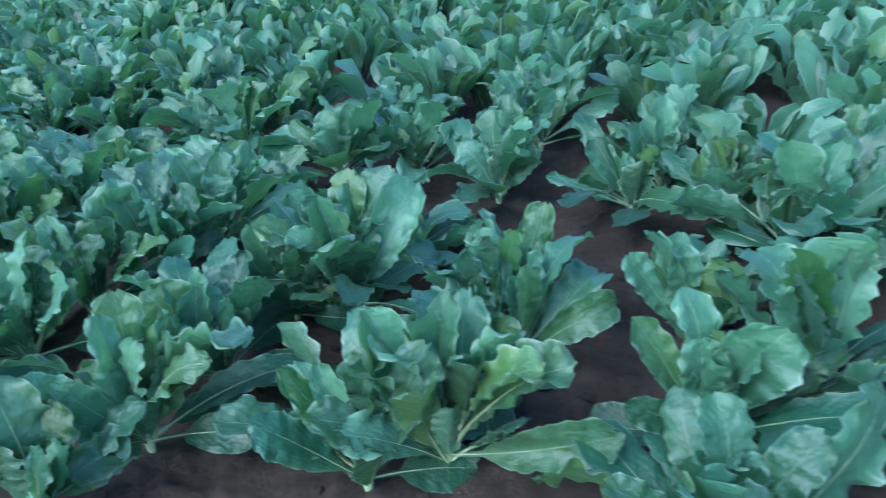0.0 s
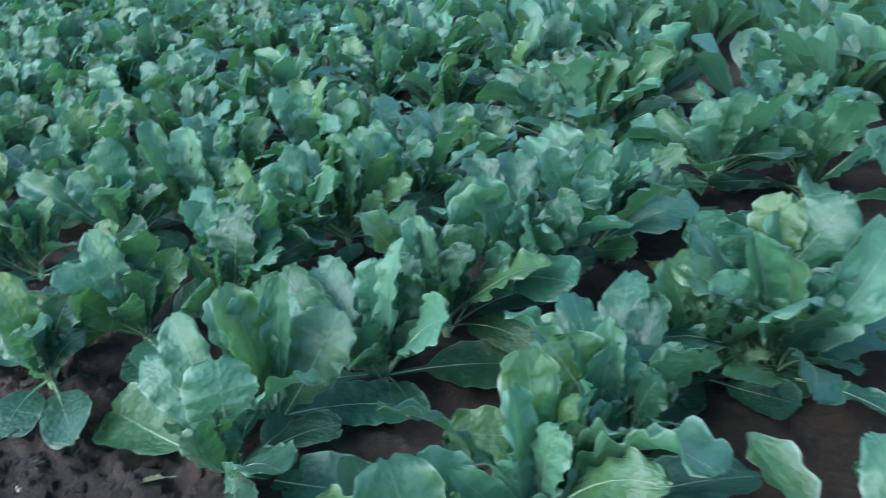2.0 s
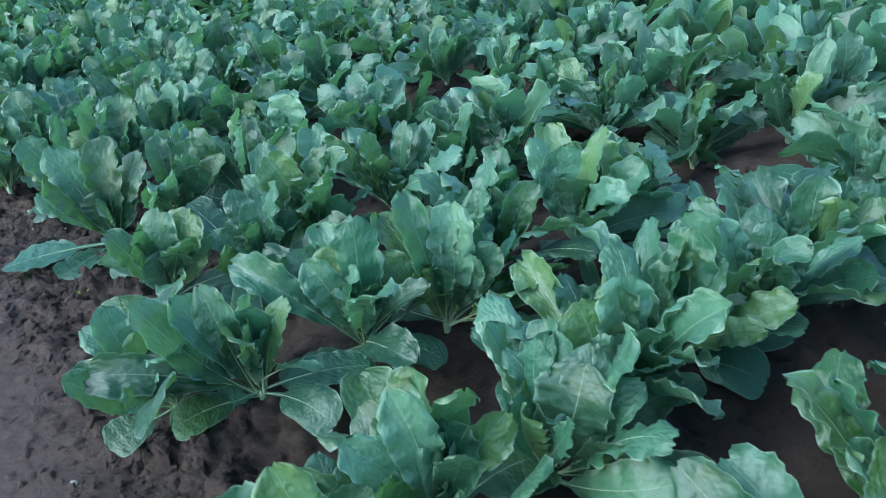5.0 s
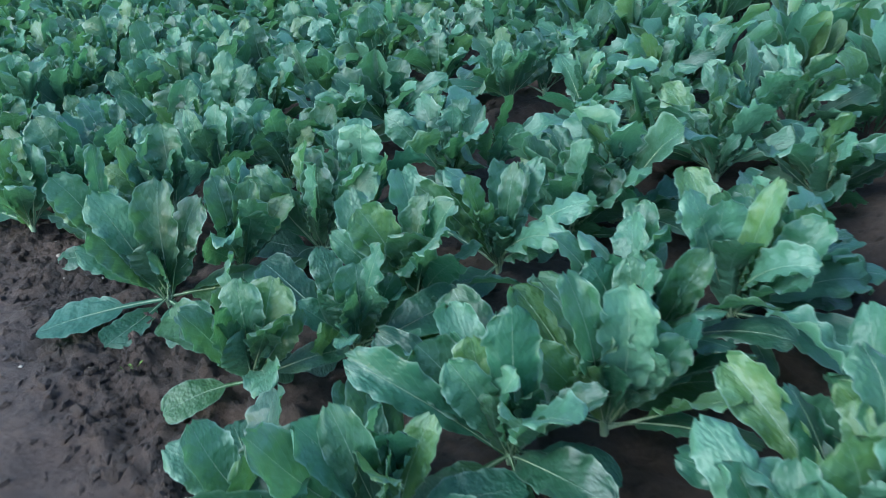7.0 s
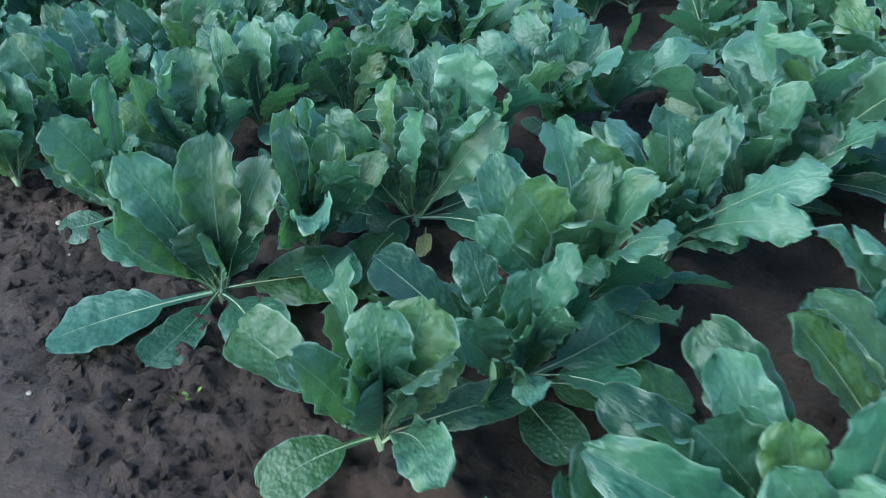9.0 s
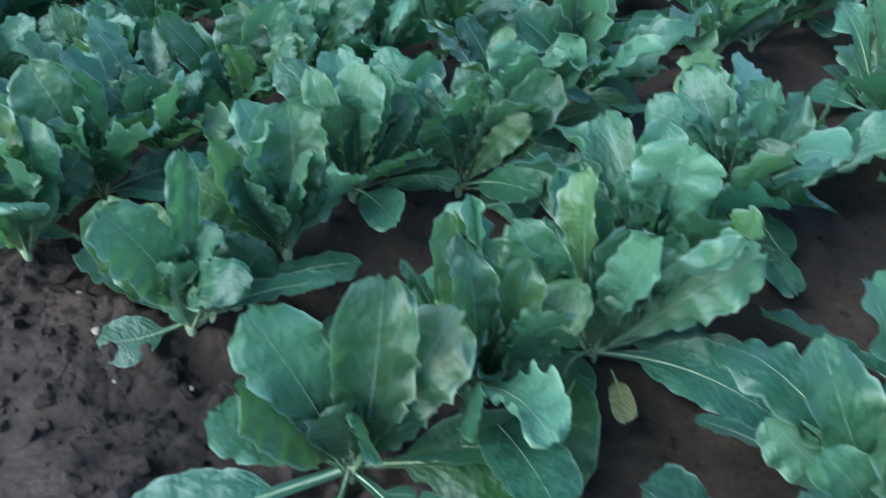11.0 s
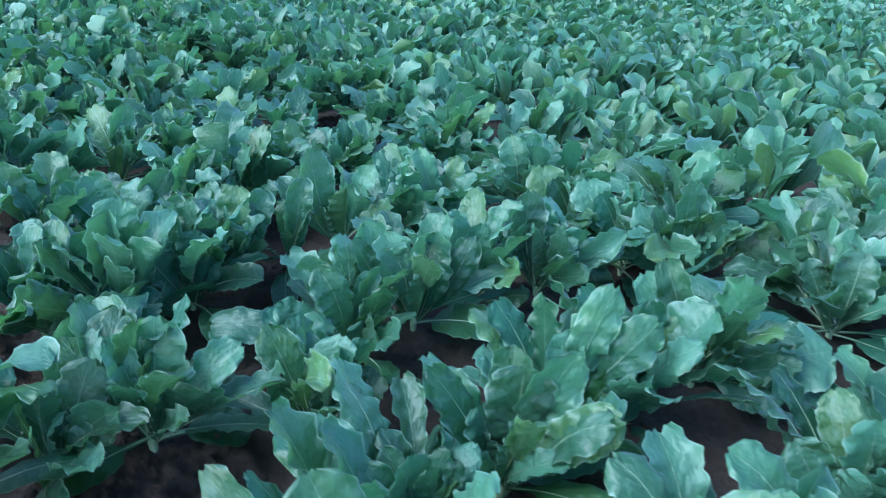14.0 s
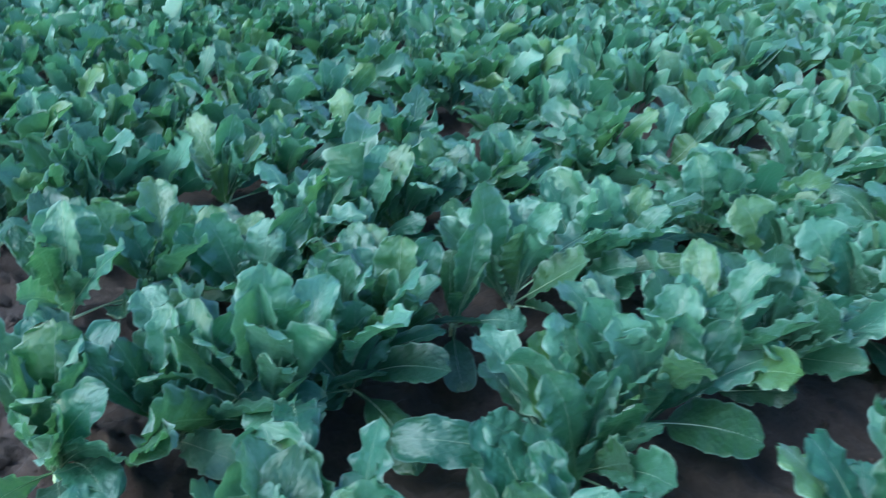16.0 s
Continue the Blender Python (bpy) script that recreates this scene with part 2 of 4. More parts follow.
# ---- leaves: base at the origin, tip at unit length along x, unit width along y, upper side to z ----
def leaf_arrays(kind, seed, nu, nv, tube=True):
    rng = random.Random(seed * 31 + len(kind))
    bend, cup, ruffle, stalk, wide = {
        "upright": (rng.uniform(0.05, 0.8), rng.uniform(-0.15, 0.26), rng.uniform(0.018, 0.034), 0.21, rng.uniform(0.64, 0.76)),
        "arching": (rng.uniform(0.7, 1.3), rng.uniform(-0.1, 0.30), rng.uniform(0.018, 0.036), 0.22, rng.uniform(0.62, 0.75)),
        "low": (rng.uniform(0.25, 0.7), rng.uniform(-0.05, 0.30), rng.uniform(0.006, 0.014), 0.27, rng.uniform(0.58, 0.68)),
        "folded": (rng.uniform(0.0, 0.5), rng.uniform(0.8, 1.3), 0.026, 0.18, 0.64),
        "young": (rng.uniform(-0.7, -0.2), rng.uniform(0.4, 0.7), 0.03, 0.06, 0.6),
    }[kind]
    stalk *= rng.uniform(0.75, 1.2)
    fine_mesh = nv > 24
    ph = [rng.uniform(0, 6.3) for _ in range(12)]
    cups = [cup + rng.uniform(-0.16, 0.16) for _ in range(2)]
    rolls = [rng.choice((1.0, -0.7, -1.0, 0.4)) for _ in range(2)]
    twist, skew, uneven = rng.uniform(-0.45, 0.45), rng.uniform(-0.16, 0.16), rng.uniform(-0.12, 0.12)
    v = np.linspace(0, 1, nv)
    # the midrib: an arch, drooping more towards the tip, laid so that its chord runs along x
    theta = -bend * (v ** 1.4) - rng.uniform(0.0, 0.5) * (kind in ("upright", "arching")) * smooth(0.65, 1.0, v)
    step = np.diff(v, prepend=0)
    cx, cz = np.cumsum(np.cos(theta) * step), np.cumsum(np.sin(theta) * step)
    chord, tilt = math.hypot(cx[-1], cz[-1]), math.atan2(cz[-1], cx[-1])
    theta = theta - tilt
    cx, cz = (cx * math.cos(tilt) + cz * math.sin(tilt)) / chord, (cz * math.cos(tilt) - cx * math.sin(tilt)) / chord
    cy = skew * np.sin(np.pi * v)
    # an obovate blade with a blunt tip on a winged stalk
    t = np.clip((v - stalk) / (1 - stalk), 0, 1)
    b = rng.uniform(0.27, 0.38)
    a = b * wide / (1 - wide)
    outline = t ** a * (1 - t) ** b / (wide ** a * (1 - wide) ** b)
    half = np.maximum(0.5 * outline, 0.022 + 0.02 * (1 - v) + 0.02 * smooth(0.0, stalk, v))
    half[-1] = 0.5 * outline[-2] * 0.45
    u = np.linspace(-1, 1, nu)
    u = np.sign(u) * np.abs(u) ** 0.75
    V, U = np.meshgrid(v, u, indexing="ij")
    T, H = np.meshgrid(t, u, indexing="ij")[0], half[:, None] * np.ones_like(U)
    left, aU = U < 0, np.abs(U)
    blade = smooth(0.03, 0.25, T)

    def side(i, j):
        return np.where(left, ph[i], ph[j])

    # margin: shallow uneven scallops and small teeth
    beat = 0.6 + 0.4 * np.sin(5.3 * V + side(8, 9))
    calm = 0.12 if kind == "low" else 0.8
    scallop = calm * 0.042 * np.sin(24 * V + side(0, 1) + 0.9 * np.sin(7 * V + side(2, 4))) * beat + 0.032 * np.sin(9 * V + side(2, 3)) + 0.8 * np.where(left, uneven, -uneven)
    if fine_mesh:
        scallop = scallop + calm * 0.075 * np.sin(43 * V + side(4, 5) + 1.2 * np.sin(11 * V + side(6, 1))) * beat
        scallop = scallop + calm * 0.048 * np.random.RandomState(seed + 97).normal(size=V.shape)
    elif nv > 4:
        scallop = scallop + (0.07 if kind == "low" else 0.19) * np.random.RandomState(seed + 97).normal(size=V.shape)
    Y = U * H * (1 + blade * scallop * aU ** 2.5)
    # the blunt end is notched and wavy too
    end = smooth(0.72, 1.0, V)
    push = end * (0.010 * np.sin(5.5 * U + ph[7]) + calm * 0.012 * np.sin(12 * U + ph[8]) - 0.03 * aU ** 2 * rng.uniform(-0.4, 1.0))
    # frilled margin, rim rolled over in stretches
    wave = 0.7 * np.sin(21 * V + side(4, 5)) * beat + 0.45 * np.sin(12 * V + side(6, 7)) + (0.9 * np.sin(41 * V + side(10, 11)) if fine_mesh else 0)
    Z = blade * 1.05 * ruffle * wave * aU ** 2.4
    if not fine_mesh and kind != "low":
        Z += blade * 0.02 * np.random.RandomState(seed + 13).normal(size=V.shape) * aU ** 2
    rim = smooth(0.72, 1.0, aU)
    curl = np.clip(np.sin(6.0 * V + side(5, 2)) + 0.4 * np.sin(15 * V + side(1, 6)) + 0.35, 0, 1.2) * np.where(left, rolls[0], rolls[1]) * (1 - smooth(0.85, 1.0, V))
    Z += blade * (0.018 if kind == "low" else 0.03) * curl * rim
    Y *= 1 - blade * 0.09 * np.abs(curl) * rim
    # the two halves lift from the midrib, broad buckles, puckers between the side veins
    Z += blade * np.where(left, cups[0], cups[1]) * 0.5 * aU ** 1.25 * H
    Z += blade * 0.013 * np.sin(8.5 * V + ph[3] + 2.0 * U) * np.cos(1.8 * U + ph[0]) * smooth(0.0, 0.3, aU)
    if fine_mesh:
        Z += blade * 0.0045 * np.sin(50 * (V - 0.55 * aU * H) + np.where(left, 0.0, 1.6)) * np.sin(np.pi * np.clip(0.08 + aU * 0.9, 0, 1))
        Z += blade * 0.0050 * np.random.RandomState(seed + 31).normal(size=V.shape) * smooth(0.1, 0.4, aU)
    Z -= blade * 0.008 * np.exp(-(aU / 0.16) ** 2)
    tw = twist * V ** 1.5
    Yr, Zr = Y * np.cos(tw) - Z * np.sin(tw) * 2, Z * np.cos(tw) + Y * np.sin(tw) * 0.45
    nx, nz = -np.sin(theta)[:, None], np.cos(theta)[:, None]
    P = np.stack([cx[:, None] + push + nx * Zr, cy[:, None] + Yr, cz[:, None] + nz * Zr], -1).reshape(-1, 3)
    uv = np.stack([0.5 + U / 2, V], -1).reshape(-1, 2)
    i = np.arange(nv * nu).reshape(nv, nu)
    F = np.stack([i[:-1, :-1], i[1:, :-1], i[1:, 1:], i[:-1, 1:]], -1).reshape(-1, 4)[:, ::-1]
    slots = np.zeros(len(F), int)
    if tube:
        k = 6 if nv > 24 else 4
        vi = np.linspace(0, nv - 2, min(nv - 1, 9 if nv > 24 else 6)).astype(int)
        rad = 0.016 * (1 - v[vi]) ** 2.2 + 0.0006
        ang = np.arange(k) * 2 * np.pi / k
        ring_y = cy[vi][:, None] + rad[:, None] * 1.5 * np.cos(ang)
        off = rad[:, None] * (np.sin(ang) * 0.9 - 0.35)
        Q = np.stack([cx[vi][:, None] + nx[vi] * off, ring_y, cz[vi][:, None] + nz[vi] * off], -1).reshape(-1, 3)
        j = np.arange(len(vi) * k).reshape(len(vi), k)
        jn = np.roll(j, -1, axis=1)
        G = np.stack([j[:-1], jn[:-1], jn[1:], j[1:]], -1).reshape(-1, 4) + len(P)
        uv = np.concatenate([uv, np.stack([np.full(len(Q), 0.5), np.repeat(v[vi], k)], -1)])
        P, F, slots = np.concatenate([P, Q]), np.concatenate([F, G]), np.concatenate([slots, np.ones(len(G), int)])
    return P, F, uv, slots


KINDS = {"upright": 14, "arching": 10, "low": 9, "folded": 5, "young": 3}
LEAVES, PLAIN, FADED_LEAVES, BLADES, RIBS = {}, {}, {}, {}, {}
for kind, count in KINDS.items():
    for k in range(count):
        P, F, uv, slots = leaf_arrays(kind, k, 9, 35)
        # low leaves and a few of the others take the darker green
        skin = DARK_LEAF if kind == "low" or (kind == "arching" and k % 3 == 0) or (kind == "upright" and k % 7 == 0) else LEAF
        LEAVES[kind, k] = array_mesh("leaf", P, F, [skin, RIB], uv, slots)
        n = 9 * 35
        BLADES[kind, k] = array_mesh("leaf", P[:n], F[slots == 0], [skin], uv[:n])
        RIBS[kind, k] = array_mesh("midrib", P[n:], F[slots == 1] - n, [RIB], uv[n:])
        P2, F2, uv2, slots2 = leaf_arrays(kind, k, 7, 22)
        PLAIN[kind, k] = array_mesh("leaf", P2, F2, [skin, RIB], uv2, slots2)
        if kind == "low" and k < 3:
            FADED_LEAVES[k] = array_mesh("leaf", P, F, [FADED, RIB], uv, slots)


def stem_mesh():
    bm = bmesh.new()
    rings = [(-0.02, 0.013), (0.015, 0.012), (0.035, 0.014), (0.055, 0.009)]
    loops = [[bm.verts.new((r * math.cos(a), r * math.sin(a), z)) for a in np.arange(8) * math.pi / 4] for z, r in rings]
    for a, b in zip(loops, loops[1:]):
        for i in range(8):
            bm.faces.new((a[i], a[(i + 1) % 8], b[(i + 1) % 8], b[i])).smooth = True
    bm.faces.new(loops[-1])
    me = bpy.data.meshes.new("stem")
    bm.to_mesh(me)
    bm.free()
    me.materials.append(RIB)
    return me


STEM = stem_mesh()


def leaf_pose(az, lift, length, width, roll=0.0, z=0.05):
    turn = Matrix.Rotation(radians(az), 4, "Z") @ Matrix.Rotation(radians(-lift), 4, "Y") @ Matrix.Rotation(radians(roll), 4, "X")
    a = radians(az)
    return Matrix.Translation((0.012 * math.cos(a), 0.012 * math.sin(a), z)) @ turn @ Matrix.Diagonal((length, width, length, 1))


def habit(rng, size=1.0):
    """The leaves of a plant as rows of azimuth, lift, length, width, roll, kind, variant."""
    rows, turn = [], rng.uniform(0, 360)
    for i in range(3):
        rows.append((turn + 125 * i, rng.uniform(66, 88), size * rng.uniform(0.16, 0.24), size * rng.uniform(0.08, 0.12), rng.uniform(-35, 35), "young"))
    turn += 50
    for i in range(rng.randint(11, 12)):
        length = size * rng.uniform(0.18, 0.39)
        rows.append((turn + 137.5 * i + rng.uniform(-60, 60), rng.uniform(55, 88), length, length * rng.uniform(0.24, 0.38), rng.uniform(-80, 80), "folded" if rng.random() < 0.22 else "upright"))
    # the outer leaves reach over the furrows on both sides of the row
    for i in range(rng.randint(9, 10)):
        length = size * rng.uniform(0.24, 0.44)
        rows.append((math.degrees(ROW_ANGLE) + 180 * i + rng.uniform(-75, 75), rng.uniform(22, 62), length, length * rng.uniform(0.24, 0.36), rng.uniform(-70, 70), "arching" if rng.random() < 0.3 else "upright"))
    for i in range(rng.randint(3, 4)):
        length = size * rng.uniform(0.26, 0.40)
        rows.append((math.degrees(ROW_ANGLE) + 180 * i + rng.uniform(-70, 70), rng.uniform(2, 28), length, length * rng.uniform(0.28, 0.42), rng.uniform(-35, 35), "low"))
    return [(*row, rng.randrange(KINDS[row[-1]])) for row in rows]


LABELS = ["leafy grey-green cauliflower plant growing in a soil ridge", "young cauliflower plant with upright waxy leaves in the row",
          "cauliflower plant with splayed outer leaves and pale petioles"]
count = 0


def cauliflower(s, r, rng, leaves=None, faded=0.04, near=False, outer=0):
    global count
    x, y = plan(s, r)
    base = tagged(new("cauliflower_plant"), LABELS[count % 3], "cauliflower", "cauliflower plants in the field rows")
    count += 1
    base.matrix_basis = pose(x, y, float(soil_height(s, r)) - 0.012)
    base.empty_display_size = 0.1
    stem = new("stem", STEM)
    stem.parent = base
    for i, (az, lift, length, width, roll, kind, k) in enumerate(leaves or habit(rng, rng.uniform(1.0, 1.2))):
        me = (BLADES if i < outer else LEAVES if near else PLAIN)[kind, k]
        if kind == "low" and k < 3 and rng.random() < faded * 3:
            me = FADED_LEAVES[k]
            length, width = length * 0.75, width * 0.6
        leaf = new("leaf", me)
        leaf.parent = base
        leaf.matrix_basis = leaf_pose(az, lift, length, width, roll, rng.uniform(0.034, 0.06) if i < outer or lift < 24 else rng.uniform(0.03, 0.10))
        if i < outer:
            midrib = tagged(new("midrib", RIBS[kind, k]), "pale fleshy midrib and petiole")
            midrib.parent = leaf
    return base


# ---- the near plants: row by row, the distances along the row and how far each stands off its line ----
SHAPES = {}


def shape(k, s, leaves):
    """The outer leaves of a plant at the field's edge: azimuth, lift, length, width, roll, kind, variant."""
    SHAPES[k, round(100 * s)] = leaves


def block(k, places):
    for s, off in places:
        rng = random.Random(1000 * k + round(100 * s))
        leaves = SHAPES.get((k, round(100 * s)))
        outer = len(leaves or ())
        if leaves:
            spare = habit(rng, 1.08)
            heart = [row for row in spare if row[5] == "young"]
            rest = [row for row in spare if row[5] in ("upright", "arching")]
            # low leaves that turn away from the trodden edge
            low = [row for row in spare if row[5] == "low" and math.cos(radians(row[0]) - math.atan2(S_AXIS.y, S_AXIS.x)) > -0.35]
            inner = [(a, b, c * (0.7 if s < 0.85 and k < 9 else 0.92), d * 0.9, *e) for a, b, c, d, *e in rest if math.cos(radians(a) - math.atan2(S_AXIS.y, S_AXIS.x)) > -0.7]
            if k in (0, 1):
                # the furrow between these two rows stays open
                away = -1 if k == 0 else 1
                inner = [row for row in inner if row[1] > 66 or away * math.cos(radians(row[0]) - ROW_ANGLE) > -0.2]
                low = [row for row in low if away * math.cos(radians(row[0]) - ROW_ANGLE) > 0]
            # two stems that stand close together share the room
            crowd = any(0 < math.hypot(s - s2, off - off2) < 0.24 and len(SHAPES.get((k, round(100 * s2))) or ()) >= outer for s2, off2 in places)
            # leaves that close the furrows beside the row
            beside = [(math.degrees(ROW_ANGLE) + turn + rng.uniform(-30, 30), rng.uniform(30, 55), rng.uniform(0.36, 0.45), rng.uniform(0.11, 0.15), rng.uniform(-35, 35), "upright", rng.randrange(14)) for turn in (0, 180, -25)]
            leaves = leaves + ([] if crowd or k < 3 or (s < 1.05 and k < 9) else beside) + (heart[:1] + inner[:3] if crowd else heart + inner[: max(8, 19 - len(leaves))] + low[:4])
        if 1.9 < s < 3.2:
            # leaves that hang over the cross furrow
            reach, toward = leaves or habit(rng, rng.uniform(1.0, 1.2)), math.degrees(math.atan2(S_AXIS.y, S_AXIS.x)) + (0 if s < 2.5 else 180)
            leaves = reach + [(toward + rng.uniform(-50, 50), rng.uniform(8, 42), rng.uniform(0.32, 0.42), rng.uniform(0.12, 0.16), rng.uniform(-30, 30), kind, rng.randrange(8)) for kind in ("low", "arching", "arching")]
        cauliflower(s, ROW_START + ROW_GAP * k + off, rng, leaves, 0.0 if leaves else 0.04, s < 2.0 and 0 <= k < 13, outer)


shape(7, 0.69, [(-136, -1, 0.45, 0.24, -18, "low", 3), (-91, -2, 0.30, 0.13, -13, "low", 8), (-35, -2, 0.31, 0.20, 6, "low", 2), (21, 5, 0.37, 0.20, 18, "low", 5), (-129, 51, 0.36, 0.11, -54, "upright", 9), (15, 67, 0.31, 0.15, 76, "upright", 7), (-137, 75, 0.30, 0.09, -67, "upright", 10), (-134, 74, 0.47, 0.14, -68, "upright", 9), (35, 81, 0.47, 0.16, 72, "upright", 1), (30, 63, 0.43, 0.14, 62, "upright", 9), (52, 80, 0.33, 0.16, 74, "upright", 0), (-125, 65, 0.40, 0.15, -68, "upright", 13)])
shape(7, 1.30, [(-90, -1, 0.39, 0.18, -7, "low", 7), (-158, 62, 0.42, 0.15, -64, "upright", 4), (13, 85, 0.34, 0.14, 74, "upright", 8), (3, 52, 0.45, 0.15, 60, "upright", 3), (-134, 62, 0.31, 0.09, 71, "upright", 3), (40, 10, 0.29, 0.14, 18, "low", 7), (-10, -1, 0.43, 0.20, 18, "low", 8), (-161, 15, 0.28, 0.19, -18, "low", 8), (-103, -4, 0.15, 0.16, -11, "low", 7), (121, 62, 0.39, 0.13, -11, "upright", 6), (-156, 52, 0.40, 0.11, -59, "upright", 10), (43, 79, 0.25, 0.12, 74, "upright", 13)])
shape(7, 2.04, [(-170, 53, 0.42, 0.14, -65, "upright", 2), (-177, 87, 0.29, 0.11, -75, "upright", 3), (-46, 36, 0.30, 0.13, -76, "arching", 8), (-53, -2, 0.26, 0.13, 18, "low", 6), (-57, -2, 0.36, 0.08, 16, "low", 0), (0, 65, 0.25, 0.14, 67, "upright", 10), (127, 28, 0.33, 0.11, -27, "arching", 2), (-119, -5, 0.11, 0.13, -16, "low", 0)])
shape(7, 2.91, [(173, 89, 0.17, 0.14, -76, "upright", 4), (-118, -1, 0.46, 0.14, -16, "low", 0), (144, -2, 0.26, 0.14, -18, "low", 4), (61, -1, 0.44, 0.16, 17, "low", 7), (-9, 62, 0.18, 0.12, 69, "upright", 9), (31, 79, 0.29, 0.11, 75, "upright", 11)])
shape(8, 0.63, [(-141, -3, 0.20, 0.14, -18, "low", 6), (-128, 74, 0.38, 0.16, -70, "upright", 11), (47, 83, 0.46, 0.07, 74, "upright", 12), (-29, 45, 0.27, 0.11, -39, "upright", 6), (-130, 79, 0.26, 0.12, -72, "upright", 6), (101, 20, 0.32, 0.13, 29, "arching", 9), (42, 42, 0.27, 0.18, 57, "upright", 7)])
shape(8, 0.94, [(132, 49, 0.35, 0.19, -2, "upright", 2), (-137, 71, 0.38, 0.11, -70, "upright", 5), (9, 53, 0.32, 0.11, -75, "upright", 1), (38, 79, 0.33, 0.16, 72, "upright", 0), (-131, 53, 0.34, 0.11, -64, "upright", 2), (-176, 46, 0.35, 0.15, -40, "upright", 7), (-171, 76, 0.32, 0.19, -57, "upright", 3), (34, 79, 0.32, 0.14, 55, "upright", 4), (-146, 61, 0.32, 0.13, -62, "upright", 10), (48, 84, 0.41, 0.18, 75, "upright", 6), (-130, 71, 0.28, 0.12, -71, "upright", 12)])
shape(8, 1.24, [(31, 76, 0.40, 0.11, 72, "upright", 10), (-68, 78, 0.32, 0.15, 10, "upright", 13), (-145, 79, 0.39, 0.09, -73, "upright", 4), (29, 60, 0.33, 0.11, 66, "upright", 6), (53, 50, 0.44, 0.11, 48, "upright", 8), (-161, 64, 0.32, 0.19, -63, "upright", 13), (-67, 80, 0.31, 0.14, -9, "upright", 6), (-155, 38, 0.37, 0.08, -51, "arching", 8), (11, 13, 0.32, 0.12, 18, "low", 6), (12, 83, 0.39, 0.16, 73, "upright", 9), (-135, 69, 0.21, 0.12, -71, "upright", 3)])
shape(8, 1.52, [(-102, 65, 0.31, 0.15, 43, "upright", 5), (-7, 55, 0.32, 0.14, -71, "upright", 10), (24, 86, 0.32, 0.11, 75, "upright", 0), (17, 54, 0.44, 0.14, 66, "upright", 13), (-172, 67, 0.33, 0.15, -65, "upright", 4), (-176, 84, 0.30, 0.15, -73, "upright", 9), (-8, -2, 0.24, 0.16, 18, "low", 2), (-170, 58, 0.39, 0.12, -62, "upright", 11), (37, 68, 0.21, 0.13, 70, "upright", 13)])
shape(6, 0.70, [(-129, -2, 0.25, 0.13, -18, "low", 5), (-125, 67, 0.33, 0.11, -68, "upright", 8), (46, 87, 0.34, 0.12, 75, "upright", 9), (42, 70, 0.34, 0.15, 67, "upright", 9), (41, 50, 0.26, 0.11, 56, "upright", 1), (-58, 70, 0.29, 0.08, 18, "upright", 11), (38, 5, 0.12, 0.14, 18, "low", 3), (161, 5, 0.47, 0.16, -10, "low", 4)])
shape(6, 1.02, [(-135, -4, 0.16, 0.14, -18, "low", 4), (-140, 56, 0.24, 0.10, -60, "upright", 1), (35, 87, 0.24, 0.14, 75, "upright", 1), (31, 62, 0.30, 0.10, 63, "upright", 7), (44, 14, 0.37, 0.18, 18, "low", 7), (10, -2, 0.38, 0.17, 18, "low", 1), (-39, -3, 0.22, 0.13, 7, "low", 5), (-83, 47, 0.28, 0.10, 65, "upright", 12), (44, 84, 0.31, 0.15, 75, "upright", 1)])
shape(6, 1.31, [(-147, 70, 0.38, 0.16, -68, "upright", 6), (-54, 74, 0.31, 0.16, -7, "upright", 2), (-19, 48, 0.30, 0.11, -70, "upright", 0), (-144, 53, 0.38, 0.10, -61, "upright", 4), (-146, 8, 0.38, 0.13, -18, "low", 6), (-132, 75, 0.22, 0.16, -73, "upright", 12)])
shape(6, 1.67, [(-153, 54, 0.41, 0.11, -63, "upright", 6), (-156, 65, 0.28, 0.13, -66, "upright", 13), (-86, 68, 0.30, 0.08, 20, "upright", 1), (-103, -3, 0.20, 0.16, -16, "low", 0), (19, 80, 0.40, 0.09, 73, "upright", 9), (62, 59, 0.40, 0.09, 34, "upright", 9), (-137, 77, 0.38, 0.11, -74, "upright", 12)])
shape(6, 2.00, [(13, 81, 0.35, 0.21, 73, "upright", 0), (-163, 70, 0.24, 0.09, -69, "upright", 6), (45, 20, 0.32, 0.16, 18, "low", 5), (11, -2, 0.26, 0.07, 18, "low", 8), (-123, -3, 0.17, 0.12, -18, "low", 4), (10, 58, 0.34, 0.11, 65, "upright", 8), (-161, 55, 0.34, 0.10, -64, "upright", 3)])
shape(7, 0.98, [(-2, 55, 0.31, 0.14, -57, "upright", 0), (39, 48, 0.34, 0.12, 63, "upright", 4), (44, 88, 0.34, 0.12, 76, "upright", 0), (42, 75, 0.36, 0.11, 72, "upright", 1), (-153, 89, 0.38, 0.11, -76, "upright", 1)])
shape(5, 0.73, [(-161, 35, 0.36, 0.19, -38, "arching", 0), (-140, 22, 0.47, 0.12, -43, "arching", 6), (-138, 79, 0.40, 0.11, -71, "upright", 4), (-9, 82, 0.31, 0.11, -40, "upright", 9), (36, 69, 0.31, 0.10, 65, "upright", 4), (-9, -2, 0.27, 0.14, 14, "low", 2), (-130, -5, 0.11, 0.13, -18, "low", 0), (-135, 67, 0.39, 0.11, -64, "upright", 13), (-130, 58, 0.47, 0.14, -62, "upright", 5), (-130, -2, 0.25, 0.14, -18, "low", 5), (-132, 85, 0.25, 0.12, -75, "upright", 5)])
